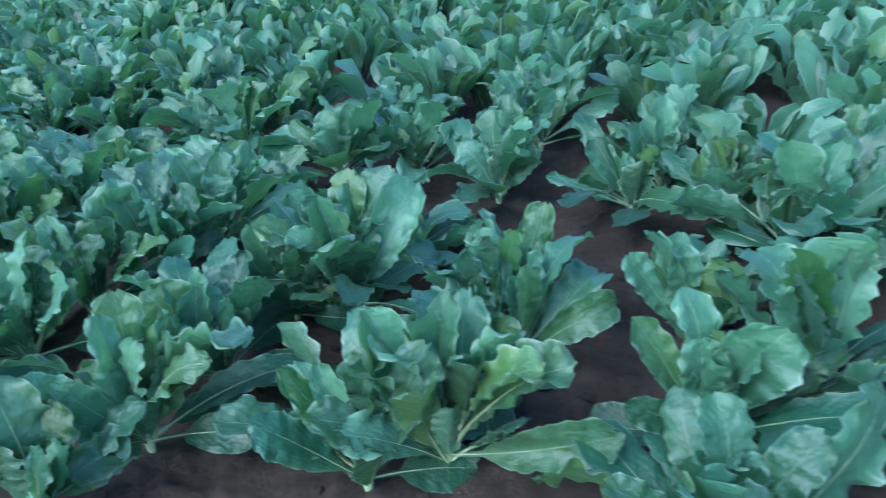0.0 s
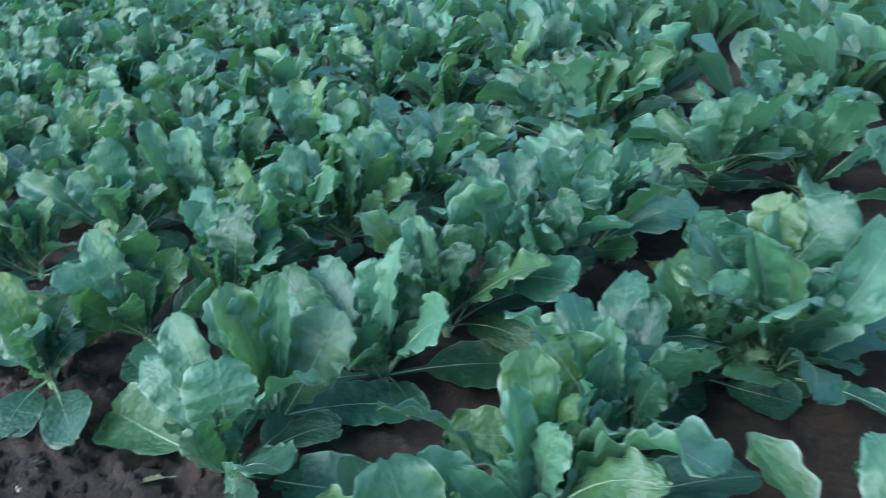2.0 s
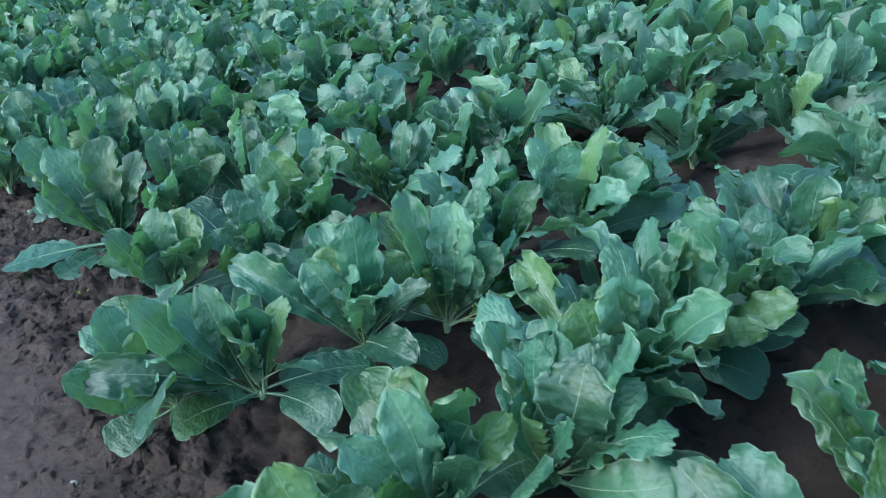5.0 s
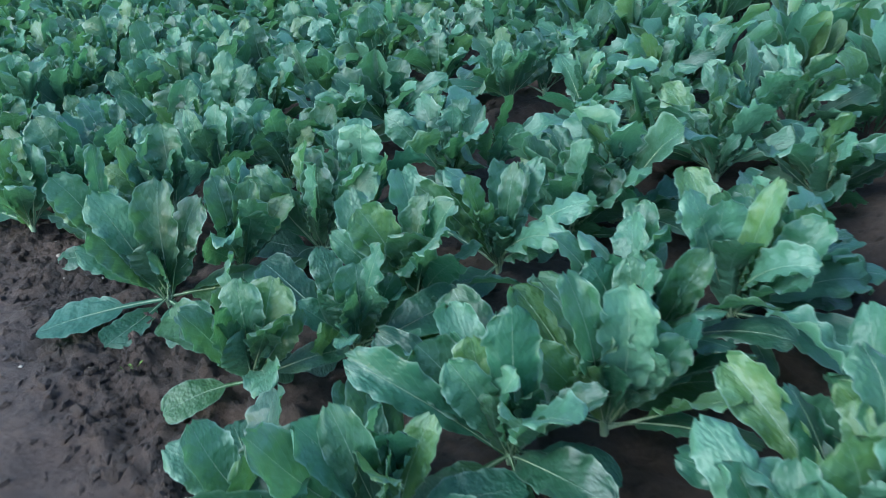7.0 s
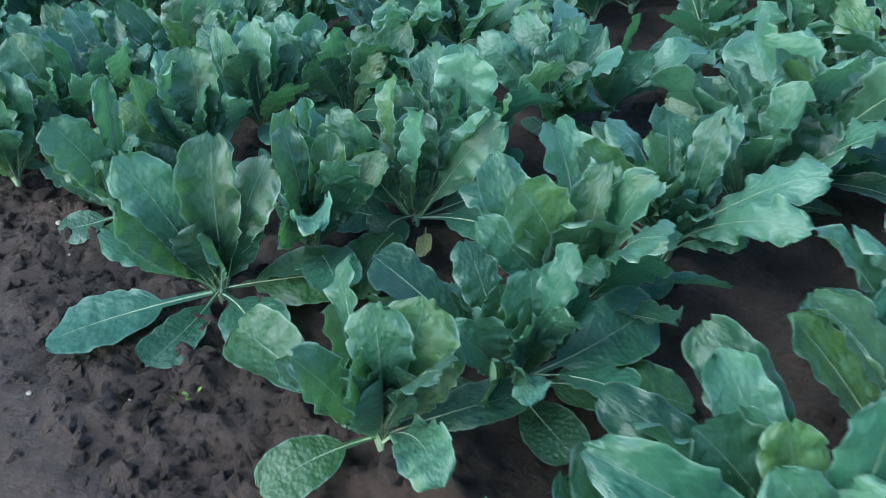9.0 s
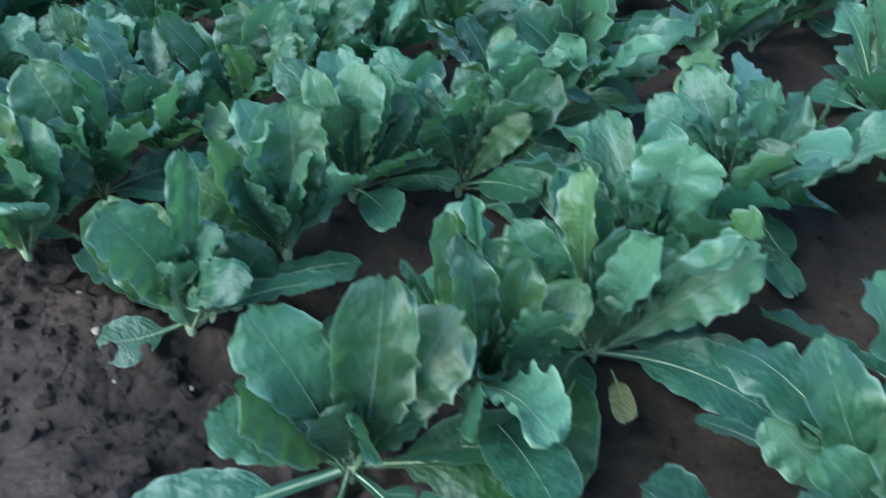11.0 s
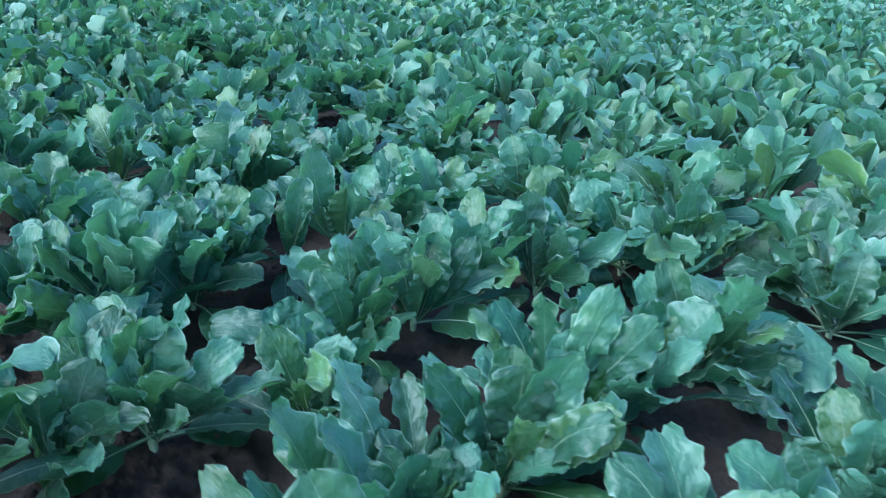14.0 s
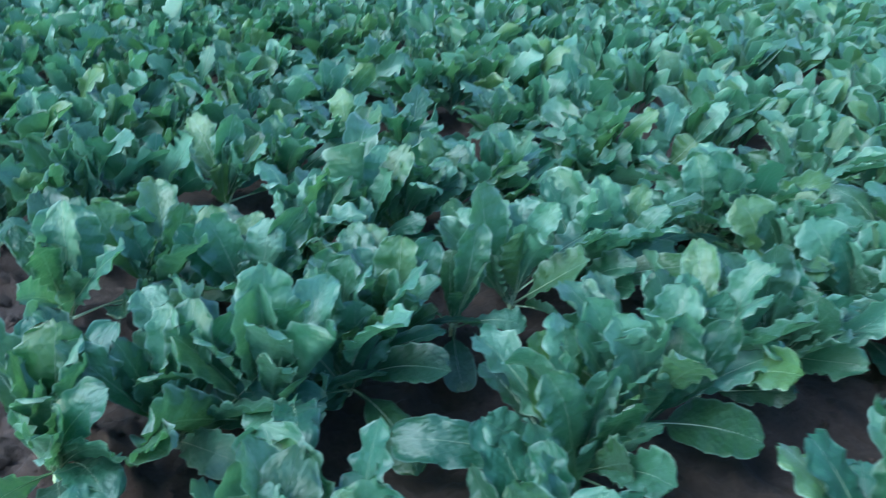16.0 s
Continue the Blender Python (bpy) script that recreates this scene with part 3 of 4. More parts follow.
shape(5, 1.07, [(-125, -2, 0.27, 0.14, -18, "low", 2), (-68, -2, 0.27, 0.10, -3, "low", 6), (-2, -2, 0.27, 0.12, 18, "low", 6), (28, 88, 0.43, 0.14, 76, "upright", 7), (-179, 54, 0.36, 0.16, -39, "upright", 13), (-166, 37, 0.47, 0.11, -43, "arching", 9), (-147, 69, 0.33, 0.11, -65, "upright", 10)])
shape(5, 1.32, [(21, 89, 0.34, 0.11, 76, "upright", 8), (-157, 80, 0.45, 0.11, -72, "upright", 1), (-154, 55, 0.30, 0.10, -59, "upright", 9), (10, 59, 0.33, 0.11, 65, "upright", 12), (43, 2, 0.34, 0.19, 18, "low", 8), (164, -4, 0.14, 0.11, -18, "low", 4), (177, 9, 0.33, 0.16, -18, "low", 6), (41, 71, 0.31, 0.18, 72, "upright", 10), (33, 84, 0.40, 0.14, 75, "upright", 11)])
shape(5, 1.99, [(-78, 74, 0.31, 0.15, -2, "upright", 11), (-167, 72, 0.43, 0.11, -70, "upright", 3), (8, 79, 0.45, 0.10, 73, "upright", 4), (5, 56, 0.39, 0.13, 64, "upright", 6), (-26, 0, 0.47, 0.23, 18, "low", 4), (-147, -4, 0.13, 0.12, -18, "low", 8), (-65, -2, 0.33, 0.06, 9, "low", 4), (15, 9, 0.33, 0.17, 18, "low", 8), (-180, 85, 0.38, 0.18, -74, "upright", 5)])
shape(4, 1.67, [(-2, 86, 0.42, 0.15, 74, "upright", 0), (37, 37, 0.25, 0.12, 15, "low", 6), (-139, 42, 0.30, 0.14, -66, "upright", 9), (-172, 29, 0.31, 0.16, -48, "upright", 6), (-5, -2, 0.24, 0.16, 18, "low", 2), (-60, -4, 0.15, 0.12, 12, "low", 0), (-176, 55, 0.30, 0.08, -58, "upright", 10), (-5, 72, 0.37, 0.11, 67, "upright", 10), (32, 81, 0.27, 0.11, 74, "upright", 5)])
shape(4, 0.56, [(169, 0, 0.47, 0.20, -13, "low", 7), (-75, -2, 0.24, 0.16, -13, "low", 5), (-132, 87, 0.39, 0.13, -75, "upright", 10), (-1, -6, 0.11, 0.11, 15, "low", 5)])
shape(4, 0.86, [(-152, 29, 0.38, 0.10, -45, "arching", 4), (-136, 60, 0.35, 0.11, -63, "upright", 11), (-99, 53, 0.30, 0.11, 71, "upright", 7), (37, 86, 0.29, 0.14, 75, "upright", 0), (-52, -2, 0.23, 0.14, 0, "low", 0), (-140, 82, 0.40, 0.11, -73, "upright", 10), (-12, -3, 0.19, 0.11, 15, "low", 0), (33, 60, 0.32, 0.11, 62, "upright", 5), (56, 6, 0.29, 0.22, 18, "low", 4)])
shape(4, 1.13, [(27, 75, 0.33, 0.18, 70, "upright", 10), (-149, 78, 0.25, 0.11, -70, "upright", 7), (23, 51, 0.33, 0.11, 59, "upright", 4), (39, 28, 0.38, 0.10, 46, "arching", 5), (-75, 42, 0.27, 0.13, 57, "upright", 2), (-20, 44, 0.29, 0.11, -76, "upright", 5), (40, 71, 0.35, 0.12, 70, "upright", 2)])
shape(5, 0.52, [(-113, 45, 0.34, 0.11, -66, "upright", 5), (-127, 86, 0.27, 0.15, -75, "upright", 12), (51, 62, 0.15, 0.12, 66, "upright", 5), (-112, -3, 0.20, 0.13, -18, "low", 4)])
shape(3, 1.26, [(-169, 56, 0.33, 0.09, -53, "upright", 4), (-180, 26, 0.38, 0.15, -39, "arching", 1), (9, 87, 0.37, 0.12, 75, "upright", 12), (-129, 57, 0.30, 0.12, 75, "upright", 13), (21, -1, 0.41, 0.17, 18, "low", 0), (5, 53, 0.33, 0.11, 54, "upright", 9), (6, 77, 0.45, 0.09, 69, "upright", 10), (-157, 1, 0.36, 0.16, -39, "arching", 4), (30, 73, 0.30, 0.11, 69, "upright", 8)])
shape(3, 0.78, [(46, 85, 0.33, 0.18, 74, "upright", 3), (168, 3, 0.47, 0.20, -13, "low", 4), (66, 7, 0.26, 0.14, 18, "low", 3), (6, -2, 0.36, 0.19, 18, "low", 5), (164, 44, 0.35, 0.11, -19, "upright", 2), (146, 64, 0.41, 0.11, -6, "upright", 10)])
shape(3, 0.94, [(40, 79, 0.42, 0.08, 72, "upright", 6), (36, 55, 0.37, 0.18, 62, "upright", 10), (23, -2, 0.37, 0.16, 18, "low", 1), (-137, 86, 0.42, 0.13, -75, "upright", 1)])
shape(2, 1.45, [(-161, 65, 0.34, 0.18, -64, "upright", 9), (-166, 89, 0.31, 0.17, -76, "upright", 5), (-9, 12, 0.25, 0.14, 18, "low", 5), (-147, 43, 0.33, 0.11, -57, "upright", 10), (-100, 50, 0.28, 0.15, 58, "upright", 13), (56, 10, 0.29, 0.13, 15, "low", 3), (-161, 12, 0.40, 0.13, -43, "upright", 13)])
shape(2, 1.81, [(10, -2, 0.27, 0.17, 18, "low", 2), (-171, 76, 0.35, 0.11, -70, "upright", 1), (6, 85, 0.25, 0.11, 74, "upright", 5), (-168, 54, 0.29, 0.11, -60, "upright", 11), (48, 13, 0.32, 0.14, 17, "low", 3), (-11, -2, 0.24, 0.12, 18, "low", 7), (-157, 32, 0.31, 0.18, -57, "upright", 12), (-152, 26, 0.47, 0.14, -56, "upright", 8), (-160, 26, 0.15, 0.13, -54, "arching", 5), (16, 84, 0.24, 0.12, 74, "upright", 12), (12, 44, 0.26, 0.11, 60, "upright", 13)])
shape(2, 2.18, [(-174, 67, 0.35, 0.15, -68, "upright", 13), (1, 80, 0.38, 0.15, 73, "upright", 9), (-3, 59, 0.43, 0.18, 66, "upright", 2), (-112, 73, 0.31, 0.11, 26, "upright", 13), (-44, 47, 0.30, 0.11, -68, "upright", 4)])
shape(0, 1.78, [(-24, 69, 0.38, 0.18, 66, "upright", 5), (161, 85, 0.29, 0.12, -74, "upright", 12), (167, 61, 0.37, 0.09, -62, "upright", 13), (-157, 38, 0.30, 0.08, -62, "upright", 10), (3, -2, 0.34, 0.12, 18, "low", 1), (9, -1, 0.47, 0.11, 18, "low", 5), (-123, 23, 0.28, 0.09, -27, "arching", 6), (170, -2, 0.28, 0.14, -18, "low", 4)])
shape(0, 2.33, [(164, 84, 0.32, 0.11, -74, "upright", 8), (168, 56, 0.34, 0.11, -64, "upright", 12), (-20, 70, 0.30, 0.15, 68, "upright", 13), (-22, 50, 0.31, 0.12, 61, "upright", 4), (-83, 59, 0.29, 0.12, -35, "upright", 7), (96, 42, 0.34, 0.11, -18, "upright", 5)])
shape(0, 3.01, [(152, 83, 0.31, 0.18, -74, "upright", 10), (130, -2, 0.28, 0.12, -18, "low", 6), (-103, -4, 0.16, 0.16, 11, "low", 4), (153, 65, 0.27, 0.12, -69, "upright", 6)])
shape(1, 1.30, [(-56, 79, 0.30, 0.11, -22, "upright", 9), (-165, 79, 0.36, 0.07, -70, "upright", 6), (-162, 68, 0.39, 0.07, -65, "upright", 0), (5, 60, 0.37, 0.09, 60, "upright", 6), (90, 59, 0.41, 0.11, 8, "upright", 2), (6, 66, 0.41, 0.12, 64, "upright", 3), (7, -2, 0.26, 0.14, 18, "low", 0), (-160, 47, 0.34, 0.13, -53, "upright", 7), (36, -2, 0.35, 0.17, 18, "low", 8)])
shape(1, 1.79, [(0, -2, 0.24, 0.18, 18, "low", 6), (-1, 71, 0.21, 0.11, 67, "upright", 8), (-88, -2, 0.32, 0.16, 1, "low", 3), (-61, -4, 0.16, 0.10, 13, "low", 0), (-176, 67, 0.23, 0.11, -65, "upright", 11), (25, -4, 0.16, 0.12, 18, "low", 7)])
shape(2, 1.13, [(28, 77, 0.30, 0.18, 70, "upright", 13), (-149, 86, 0.40, 0.09, -75, "upright", 12), (24, 13, 0.45, 0.13, 18, "low", 8), (-130, 58, 0.32, 0.09, -71, "upright", 4), (34, -2, 0.27, 0.12, 18, "low", 8), (-143, 53, 0.37, 0.13, -60, "upright", 5), (-100, 26, 0.30, 0.11, -54, "arching", 1)])
shape(1, 2.08, [(-179, 83, 0.30, 0.15, -74, "upright", 13), (-3, 70, 0.33, 0.14, 69, "upright", 9), (-148, 55, 0.32, 0.12, 71, "upright", 4), (-7, 30, 0.31, 0.11, 55, "upright", 3), (36, 57, 0.44, 0.12, 38, "upright", 0)])
shape(2, 2.29, [(-166, 48, 0.45, 0.13, -64, "upright", 0), (-169, 69, 0.40, 0.15, -70, "upright", 12), (7, 84, 0.35, 0.16, 75, "upright", 11), (-171, 19, 0.47, 0.13, -55, "arching", 3), (-106, -2, 0.33, 0.14, -14, "low", 6), (-55, -4, 0.13, 0.10, 15, "low", 0), (60, -1, 0.41, 0.12, 18, "low", 0)])
shape(9, 0.42, [(-129, 83, 0.39, 0.14, -73, "upright", 7), (45, 74, 0.39, 0.18, 68, "upright", 11), (-177, 14, 0.41, 0.20, -13, "low", 1), (-47, 70, 0.29, 0.11, 8, "upright", 2), (48, 85, 0.42, 0.11, 74, "upright", 8), (81, -9, 0.11, 0.12, 18, "low", 4), (52, 51, 0.31, 0.13, 64, "upright", 3)])
shape(9, 0.68, [(-137, 80, 0.41, 0.18, -72, "upright", 10), (46, 7, 0.26, 0.17, 18, "low", 0), (-49, -2, 0.26, 0.08, 0, "low", 8), (-68, 52, 0.28, 0.11, 44, "upright", 8), (-133, 60, 0.37, 0.12, -62, "upright", 6), (-27, 48, 0.28, 0.10, -57, "upright", 0), (-124, 79, 0.32, 0.14, -74, "upright", 9)])
shape(9, 0.92, [(-142, 63, 0.28, 0.11, -64, "upright", 1), (-145, 87, 0.26, 0.14, -75, "upright", 5), (36, -2, 0.28, 0.12, 18, "low", 2), (-83, 52, 0.28, 0.11, 53, "upright", 4), (1, -4, 0.15, 0.12, 18, "low", 8)])
shape(9, 1.23, [(-96, 45, 0.29, 0.13, 65, "upright", 7), (-151, 77, 0.27, 0.14, -71, "upright", 12), (26, 87, 0.38, 0.19, 75, "upright", 12), (-147, 63, 0.44, 0.11, -66, "upright", 0), (23, 71, 0.45, 0.14, 69, "upright", 5)])
shape(9, 1.51, [(19, 75, 0.47, 0.12, 71, "upright", 3), (16, 56, 0.45, 0.14, 65, "upright", 3), (22, 88, 0.31, 0.12, 76, "upright", 1), (-27, 4, 0.32, 0.11, 43, "arching", 1), (136, 37, 0.34, 0.11, -19, "upright", 12)])
shape(8, 1.87, [(-174, 54, 0.30, 0.15, -62, "upright", 4), (-179, 89, 0.33, 0.17, -76, "upright", 12), (-30, 66, 0.32, 0.16, -65, "upright", 2), (-5, 63, 0.42, 0.13, 66, "upright", 13), (-11, 3, 0.18, 0.16, 18, "low", 0), (-35, -2, 0.35, 0.17, 18, "low", 7), (123, 62, 0.36, 0.11, -23, "upright", 10)])
shape(10, 0.57, [(50, 86, 0.37, 0.15, 75, "upright", 9), (-4, 50, 0.30, 0.14, -55, "upright", 13), (-128, 79, 0.35, 0.08, -73, "upright", 6), (-110, -2, 0.28, 0.17, -18, "low", 0), (37, -2, 0.25, 0.16, 18, "low", 4), (-169, 51, 0.36, 0.11, -37, "upright", 3)])
shape(10, 0.99, [(37, 76, 0.31, 0.15, 71, "upright", 4), (-138, 72, 0.39, 0.11, -71, "upright", 9), (179, 5, 0.32, 0.13, -18, "low", 8), (-179, 9, 0.46, 0.14, -18, "low", 8), (35, 43, 0.25, 0.12, 60, "upright", 6), (36, 50, 0.22, 0.13, 62, "upright", 0), (-127, 64, 0.25, 0.12, -71, "upright", 7)])
shape(10, 1.55, [(-145, 57, 0.39, 0.11, -67, "upright", 5), (-148, 68, 0.25, 0.11, -70, "upright", 12), (29, 80, 0.35, 0.12, 74, "upright", 13), (27, 60, 0.38, 0.12, 68, "upright", 0), (-130, 67, 0.31, 0.18, 58, "upright", 13), (-179, 26, 0.36, 0.13, -46, "upright", 2), (8, 80, 0.32, 0.16, 72, "upright", 0), (1, 9, 0.31, 0.20, 18, "low", 1), (-169, 13, 0.36, 0.11, -46, "upright", 7), (61, -1, 0.47, 0.11, 16, "low", 0), (-165, 65, 0.41, 0.12, -66, "upright", 13), (-147, 72, 0.36, 0.14, -71, "upright", 11)])
shape(9, 2.90, [(0, 86, 0.35, 0.17, 75, "upright", 1), (-178, 62, 0.29, 0.11, -69, "upright", 8), (-174, -1, 0.44, 0.12, -18, "low", 8), (-119, -2, 0.32, 0.16, -18, "low", 7), (-26, 0, 0.34, 0.14, 18, "low", 5), (-4, -1, 0.44, 0.12, 18, "low", 2)])
shape(10, 2.88, [(-170, 84, 0.47, 0.18, -75, "upright", 5), (7, 65, 0.34, 0.11, 71, "upright", 1), (-168, 59, 0.37, 0.12, -69, "upright", 5), (132, -1, 0.41, 0.10, -18, "low", 6), (-151, 27, 0.34, 0.11, -67, "arching", 9)])
shape(11, 2.81, [(-161, 76, 0.36, 0.15, -74, "upright", 4), (-88, -2, 0.37, 0.13, -15, "low", 5), (-146, 23, 0.35, 0.14, -67, "upright", 5)])
shape(11, 0.98, [(-136, 44, 0.29, 0.18, -59, "upright", 6), (-132, 34, 0.43, 0.08, -57, "upright", 8), (-72, 33, 0.28, 0.11, 75, "upright", 11), (-34, -1, 0.41, 0.14, 10, "low", 6), (39, 87, 0.27, 0.13, 75, "upright", 12), (37, 70, 0.25, 0.12, 68, "upright", 1), (-135, 56, 0.34, 0.18, -65, "upright", 9)])
shape(11, 0.49, [(-46, 72, 0.30, 0.15, 5, "upright", 2), (39, 46, 0.45, 0.19, 58, "upright", 0), (44, 66, 0.38, 0.08, 66, "upright", 5), (-128, 74, 0.36, 0.11, -69, "upright", 7), (-124, 58, 0.42, 0.09, -63, "upright", 9), (-14, 16, 0.29, 0.11, 38, "arching", 8), (52, -1, 0.47, 0.16, 18, "low", 6), (53, 80, 0.40, 0.12, 74, "upright", 10)])
shape(10, 1.28, [(-141, 41, 0.32, 0.12, -58, "upright", 12), (-164, 79, 0.22, 0.12, -70, "upright", 0), (-44, 45, 0.28, 0.12, -76, "upright", 9), (-156, 12, 0.47, 0.13, -44, "arching", 0), (50, 75, 0.34, 0.13, 74, "upright", 5), (-130, 72, 0.37, 0.12, -73, "upright", 10)])
shape(10, 1.85, [(-170, 65, 0.41, 0.15, -67, "upright", 7), (-174, 80, 0.26, 0.12, -72, "upright", 12), (-63, 71, 0.30, 0.14, -25, "upright", 11), (-153, 79, 0.37, 0.14, -74, "upright", 5)])
shape(11, 1.21, [(-143, 54, 0.37, 0.15, -63, "upright", 6), (-105, 63, 0.31, 0.13, 56, "upright", 11), (30, 85, 0.38, 0.14, 75, "upright", 6), (-149, 23, 0.47, 0.12, -51, "upright", 3), (41, 77, 0.30, 0.15, 73, "upright", 3)])
shape(10, 2.73, [(56, -3, 0.20, 0.10, 18, "low", 8), (-103, -2, 0.33, 0.14, -11, "low", 4), (-172, 23, 0.38, 0.15, -59, "arching", 1), (1, 82, 0.27, 0.12, 74, "upright", 12), (31, -3, 0.22, 0.14, 18, "low", 6), (-176, 56, 0.28, 0.11, -66, "upright", 3)])
shape(12, 0.94, [(-136, 75, 0.39, 0.15, -71, "upright", 6), (40, 77, 0.36, 0.14, 72, "upright", 2), (-134, 62, 0.41, 0.12, -68, "upright", 0), (37, 63, 0.43, 0.12, 68, "upright", 5)])
shape(11, 1.70, [(-157, 74, 0.46, 0.16, -71, "upright", 5), (-153, 51, 0.41, 0.11, -63, "upright", 8)])
shape(7, 1.55, [(9, 87, 0.41, 0.21, 75, "upright", 12), (41, 89, 0.20, 0.14, 76, "upright", 13)])
shape(5, 1.62, [(-162, 85, 0.32, 0.11, -74, "upright", 4), (13, 65, 0.36, 0.11, 66, "upright", 1), (-169, 65, 0.32, 0.15, -64, "upright", 7)])
shape(3, 1.53, [(-173, 82, 0.38, 0.10, -72, "upright", 11), (30, 82, 0.33, 0.11, 74, "upright", 1)])
shape(1, 1.93, [(-11, 37, 0.34, 0.11, 55, "arching", 8)])
shape(9, 3.06, [(1, 90, 0.40, 0.13, 76, "upright", 12), (173, 84, 0.26, 0.18, -75, "upright", 6)])
shape(11, 2.80, [(-158, 79, 0.40, 0.15, -74, "upright", 10), (-157, 51, 0.27, 0.12, -68, "upright", 1), (88, 83, 0.40, 0.16, 21, "upright", 0), (180, 27, 0.32, 0.16, -41, "upright", 4)])
shape(11, 1.99, [(14, 69, 0.21, 0.13, 69, "upright", 11)])
shape(10, 2.16, [(-179, 82, 0.41, 0.15, -74, "upright", 5), (157, 83, 0.38, 0.17, -50, "upright", 0), (9, 76, 0.30, 0.16, 50, "upright", 0), (-168, 67, 0.30, 0.12, -50, "upright", 3)])
shape(12, 0.69, [(41, 21, 0.34, 0.16, 56, "arching", 1), (51, 74, 0.38, 0.11, 73, "upright", 12), (-128, 67, 0.42, 0.15, -70, "upright", 9), (-130, 76, 0.34, 0.11, -72, "upright", 11)])
shape(12, 2.25, [(20, 65, 0.21, 0.11, 69, "upright", 0), (-147, 80, 0.41, 0.11, -75, "upright", 7)])
shape(3, 2.40, [(16, 68, 0.33, 0.13, 71, "upright", 2), (176, 81, 0.38, 0.18, -73, "upright", 3)])
shape(4, 2.23, [(26, 72, 0.37, 0.13, 73, "upright", 12), (24, 56, 0.36, 0.12, 69, "upright", 6), (-156, 87, 0.26, 0.18, -76, "upright", 0), (9, 85, 0.39, 0.14, 75, "upright", 8)])
shape(3, 1.81, [(-152, 79, 0.41, 0.14, -73, "upright", 1), (23, 59, 0.28, 0.12, 67, "upright", 9), (-176, 69, 0.38, 0.18, -67, "upright", 1)])
shape(4, 3.30, [(13, 61, 0.29, 0.15, 71, "upright", 10), (179, 83, 0.24, 0.13, -75, "upright", 6)])
shape(2, 2.99, [(-179, 58, 0.28, 0.14, -68, "upright", 2), (-4, 58, 0.28, 0.12, 68, "upright", 13)])
shape(3, 3.49, [(-172, 64, 0.31, 0.11, -71, "upright", 0)])
shape(3, 3.17, [(5, 80, 0.30, 0.12, 74, "upright", 5), (179, 85, 0.32, 0.13, -75, "upright", 13)])
shape(1, 3.09, [(171, 61, 0.34, 0.11, -69, "upright", 13)])
shape(1, 3.37, [(166, 89, 0.41, 0.12, -76, "upright", 1)])
shape(1, 3.72, [(-20, 55, 0.39, 0.12, 69, "upright", 0)])
shape(3, 2.93, [(-168, 78, 0.23, 0.11, -73, "upright", 13), (2, 72, 0.36, 0.15, 72, "upright", 1), (-175, 81, 0.31, 0.12, -74, "upright", 10)])
shape(4, 2.99, [(19, 74, 0.29, 0.08, 73, "upright", 7), (-158, 69, 0.34, 0.12, -72, "upright", 13), (4, 87, 0.32, 0.11, 76, "upright", 11)])
shape(5, 3.01, [(24, 52, 0.25, 0.12, 70, "upright", 4)])
shape(0, 3.52, [(156, 59, 0.35, 0.13, -69, "upright", 9)])
shape(8, 2.98, [(-145, 87, 0.35, 0.13, -76, "upright", 4), (17, 43, 0.29, 0.09, 67, "upright", 12)])
shape(5, 2.23, [(-149, 79, 0.39, 0.12, -74, "upright", 1), (18, 69, 0.23, 0.15, 70, "upright", 0)])
shape(4, 1.40, [(37, 88, 0.39, 0.15, 76, "upright", 12), (-154, 77, 0.34, 0.16, -71, "upright", 9)])
shape(4, 1.98, [(-151, 72, 0.35, 0.11, -71, "upright", 8), (26, 71, 0.22, 0.12, 71, "upright", 8), (-162, 59, 0.40, 0.14, -66, "upright", 11)])
shape(5, 3.59, [(14, 65, 0.22, 0.15, 72, "upright", 3)])
shape(3, 2.13, [(14, 85, 0.32, 0.13, 75, "upright", 1), (-163, 75, 0.40, 0.13, -72, "upright", 8), (177, 74, 0.25, 0.18, -70, "upright", 11)])
shape(2, 3.63, [(170, 64, 0.40, 0.18, -71, "upright", 1)])
shape(2, 3.31, [(171, 71, 0.32, 0.18, -71, "upright", 8)])
shape(9, 1.80, [(44, 87, 0.38, 0.12, 76, "upright", 0), (-177, 66, 0.43, 0.12, -39, "upright", 0), (-81, 87, 0.35, 0.15, -10, "upright", 9), (15, 63, 0.42, 0.19, 32, "upright", 6), (-90, -8, 0.15, 0.22, -3, "low", 0)])
shape(8, 3.24, [(-161, 73, 0.36, 0.16, -73, "upright", 8)])
shape(7, 2.23, [(19, 59, 0.26, 0.11, 68, "upright", 5)])
shape(6, 3.18, [(-177, 75, 0.40, 0.09, -73, "upright", 13)])
shape(6, 2.86, [(-175, 64, 0.29, 0.12, -69, "upright", 9)])
shape(6, 3.45, [(179, 80, 0.31, 0.13, -74, "upright", 2)])
shape(12, 1.74, [(-141, 82, 0.36, 0.14, -75, "upright", 13), (-54, 84, 0.37, 0.20, 9, "upright", 9), (165, 61, 0.36, 0.12, -49, "upright", 2), (21, 49, 0.38, 0.14, 33, "upright", 3), (24, 59, 0.37, 0.13, 33, "upright", 8), (-169, 48, 0.23, 0.10, -40, "arching", 3)])
shape(12, 2.00, [(-144, 77, 0.23, 0.14, -74, "upright", 1), (-153, 75, 0.37, 0.11, -72, "upright", 3), (25, 85, 0.33, 0.13, 75, "upright", 2)])
shape(12, 1.23, [(-134, 78, 0.25, 0.09, -74, "upright", 10)])
shape(11, 3.67, [(11, 56, 0.31, 0.18, 70, "upright", 3)])
shape(9, 3.42, [(-5, 55, 0.30, 0.14, 69, "upright", 7)])
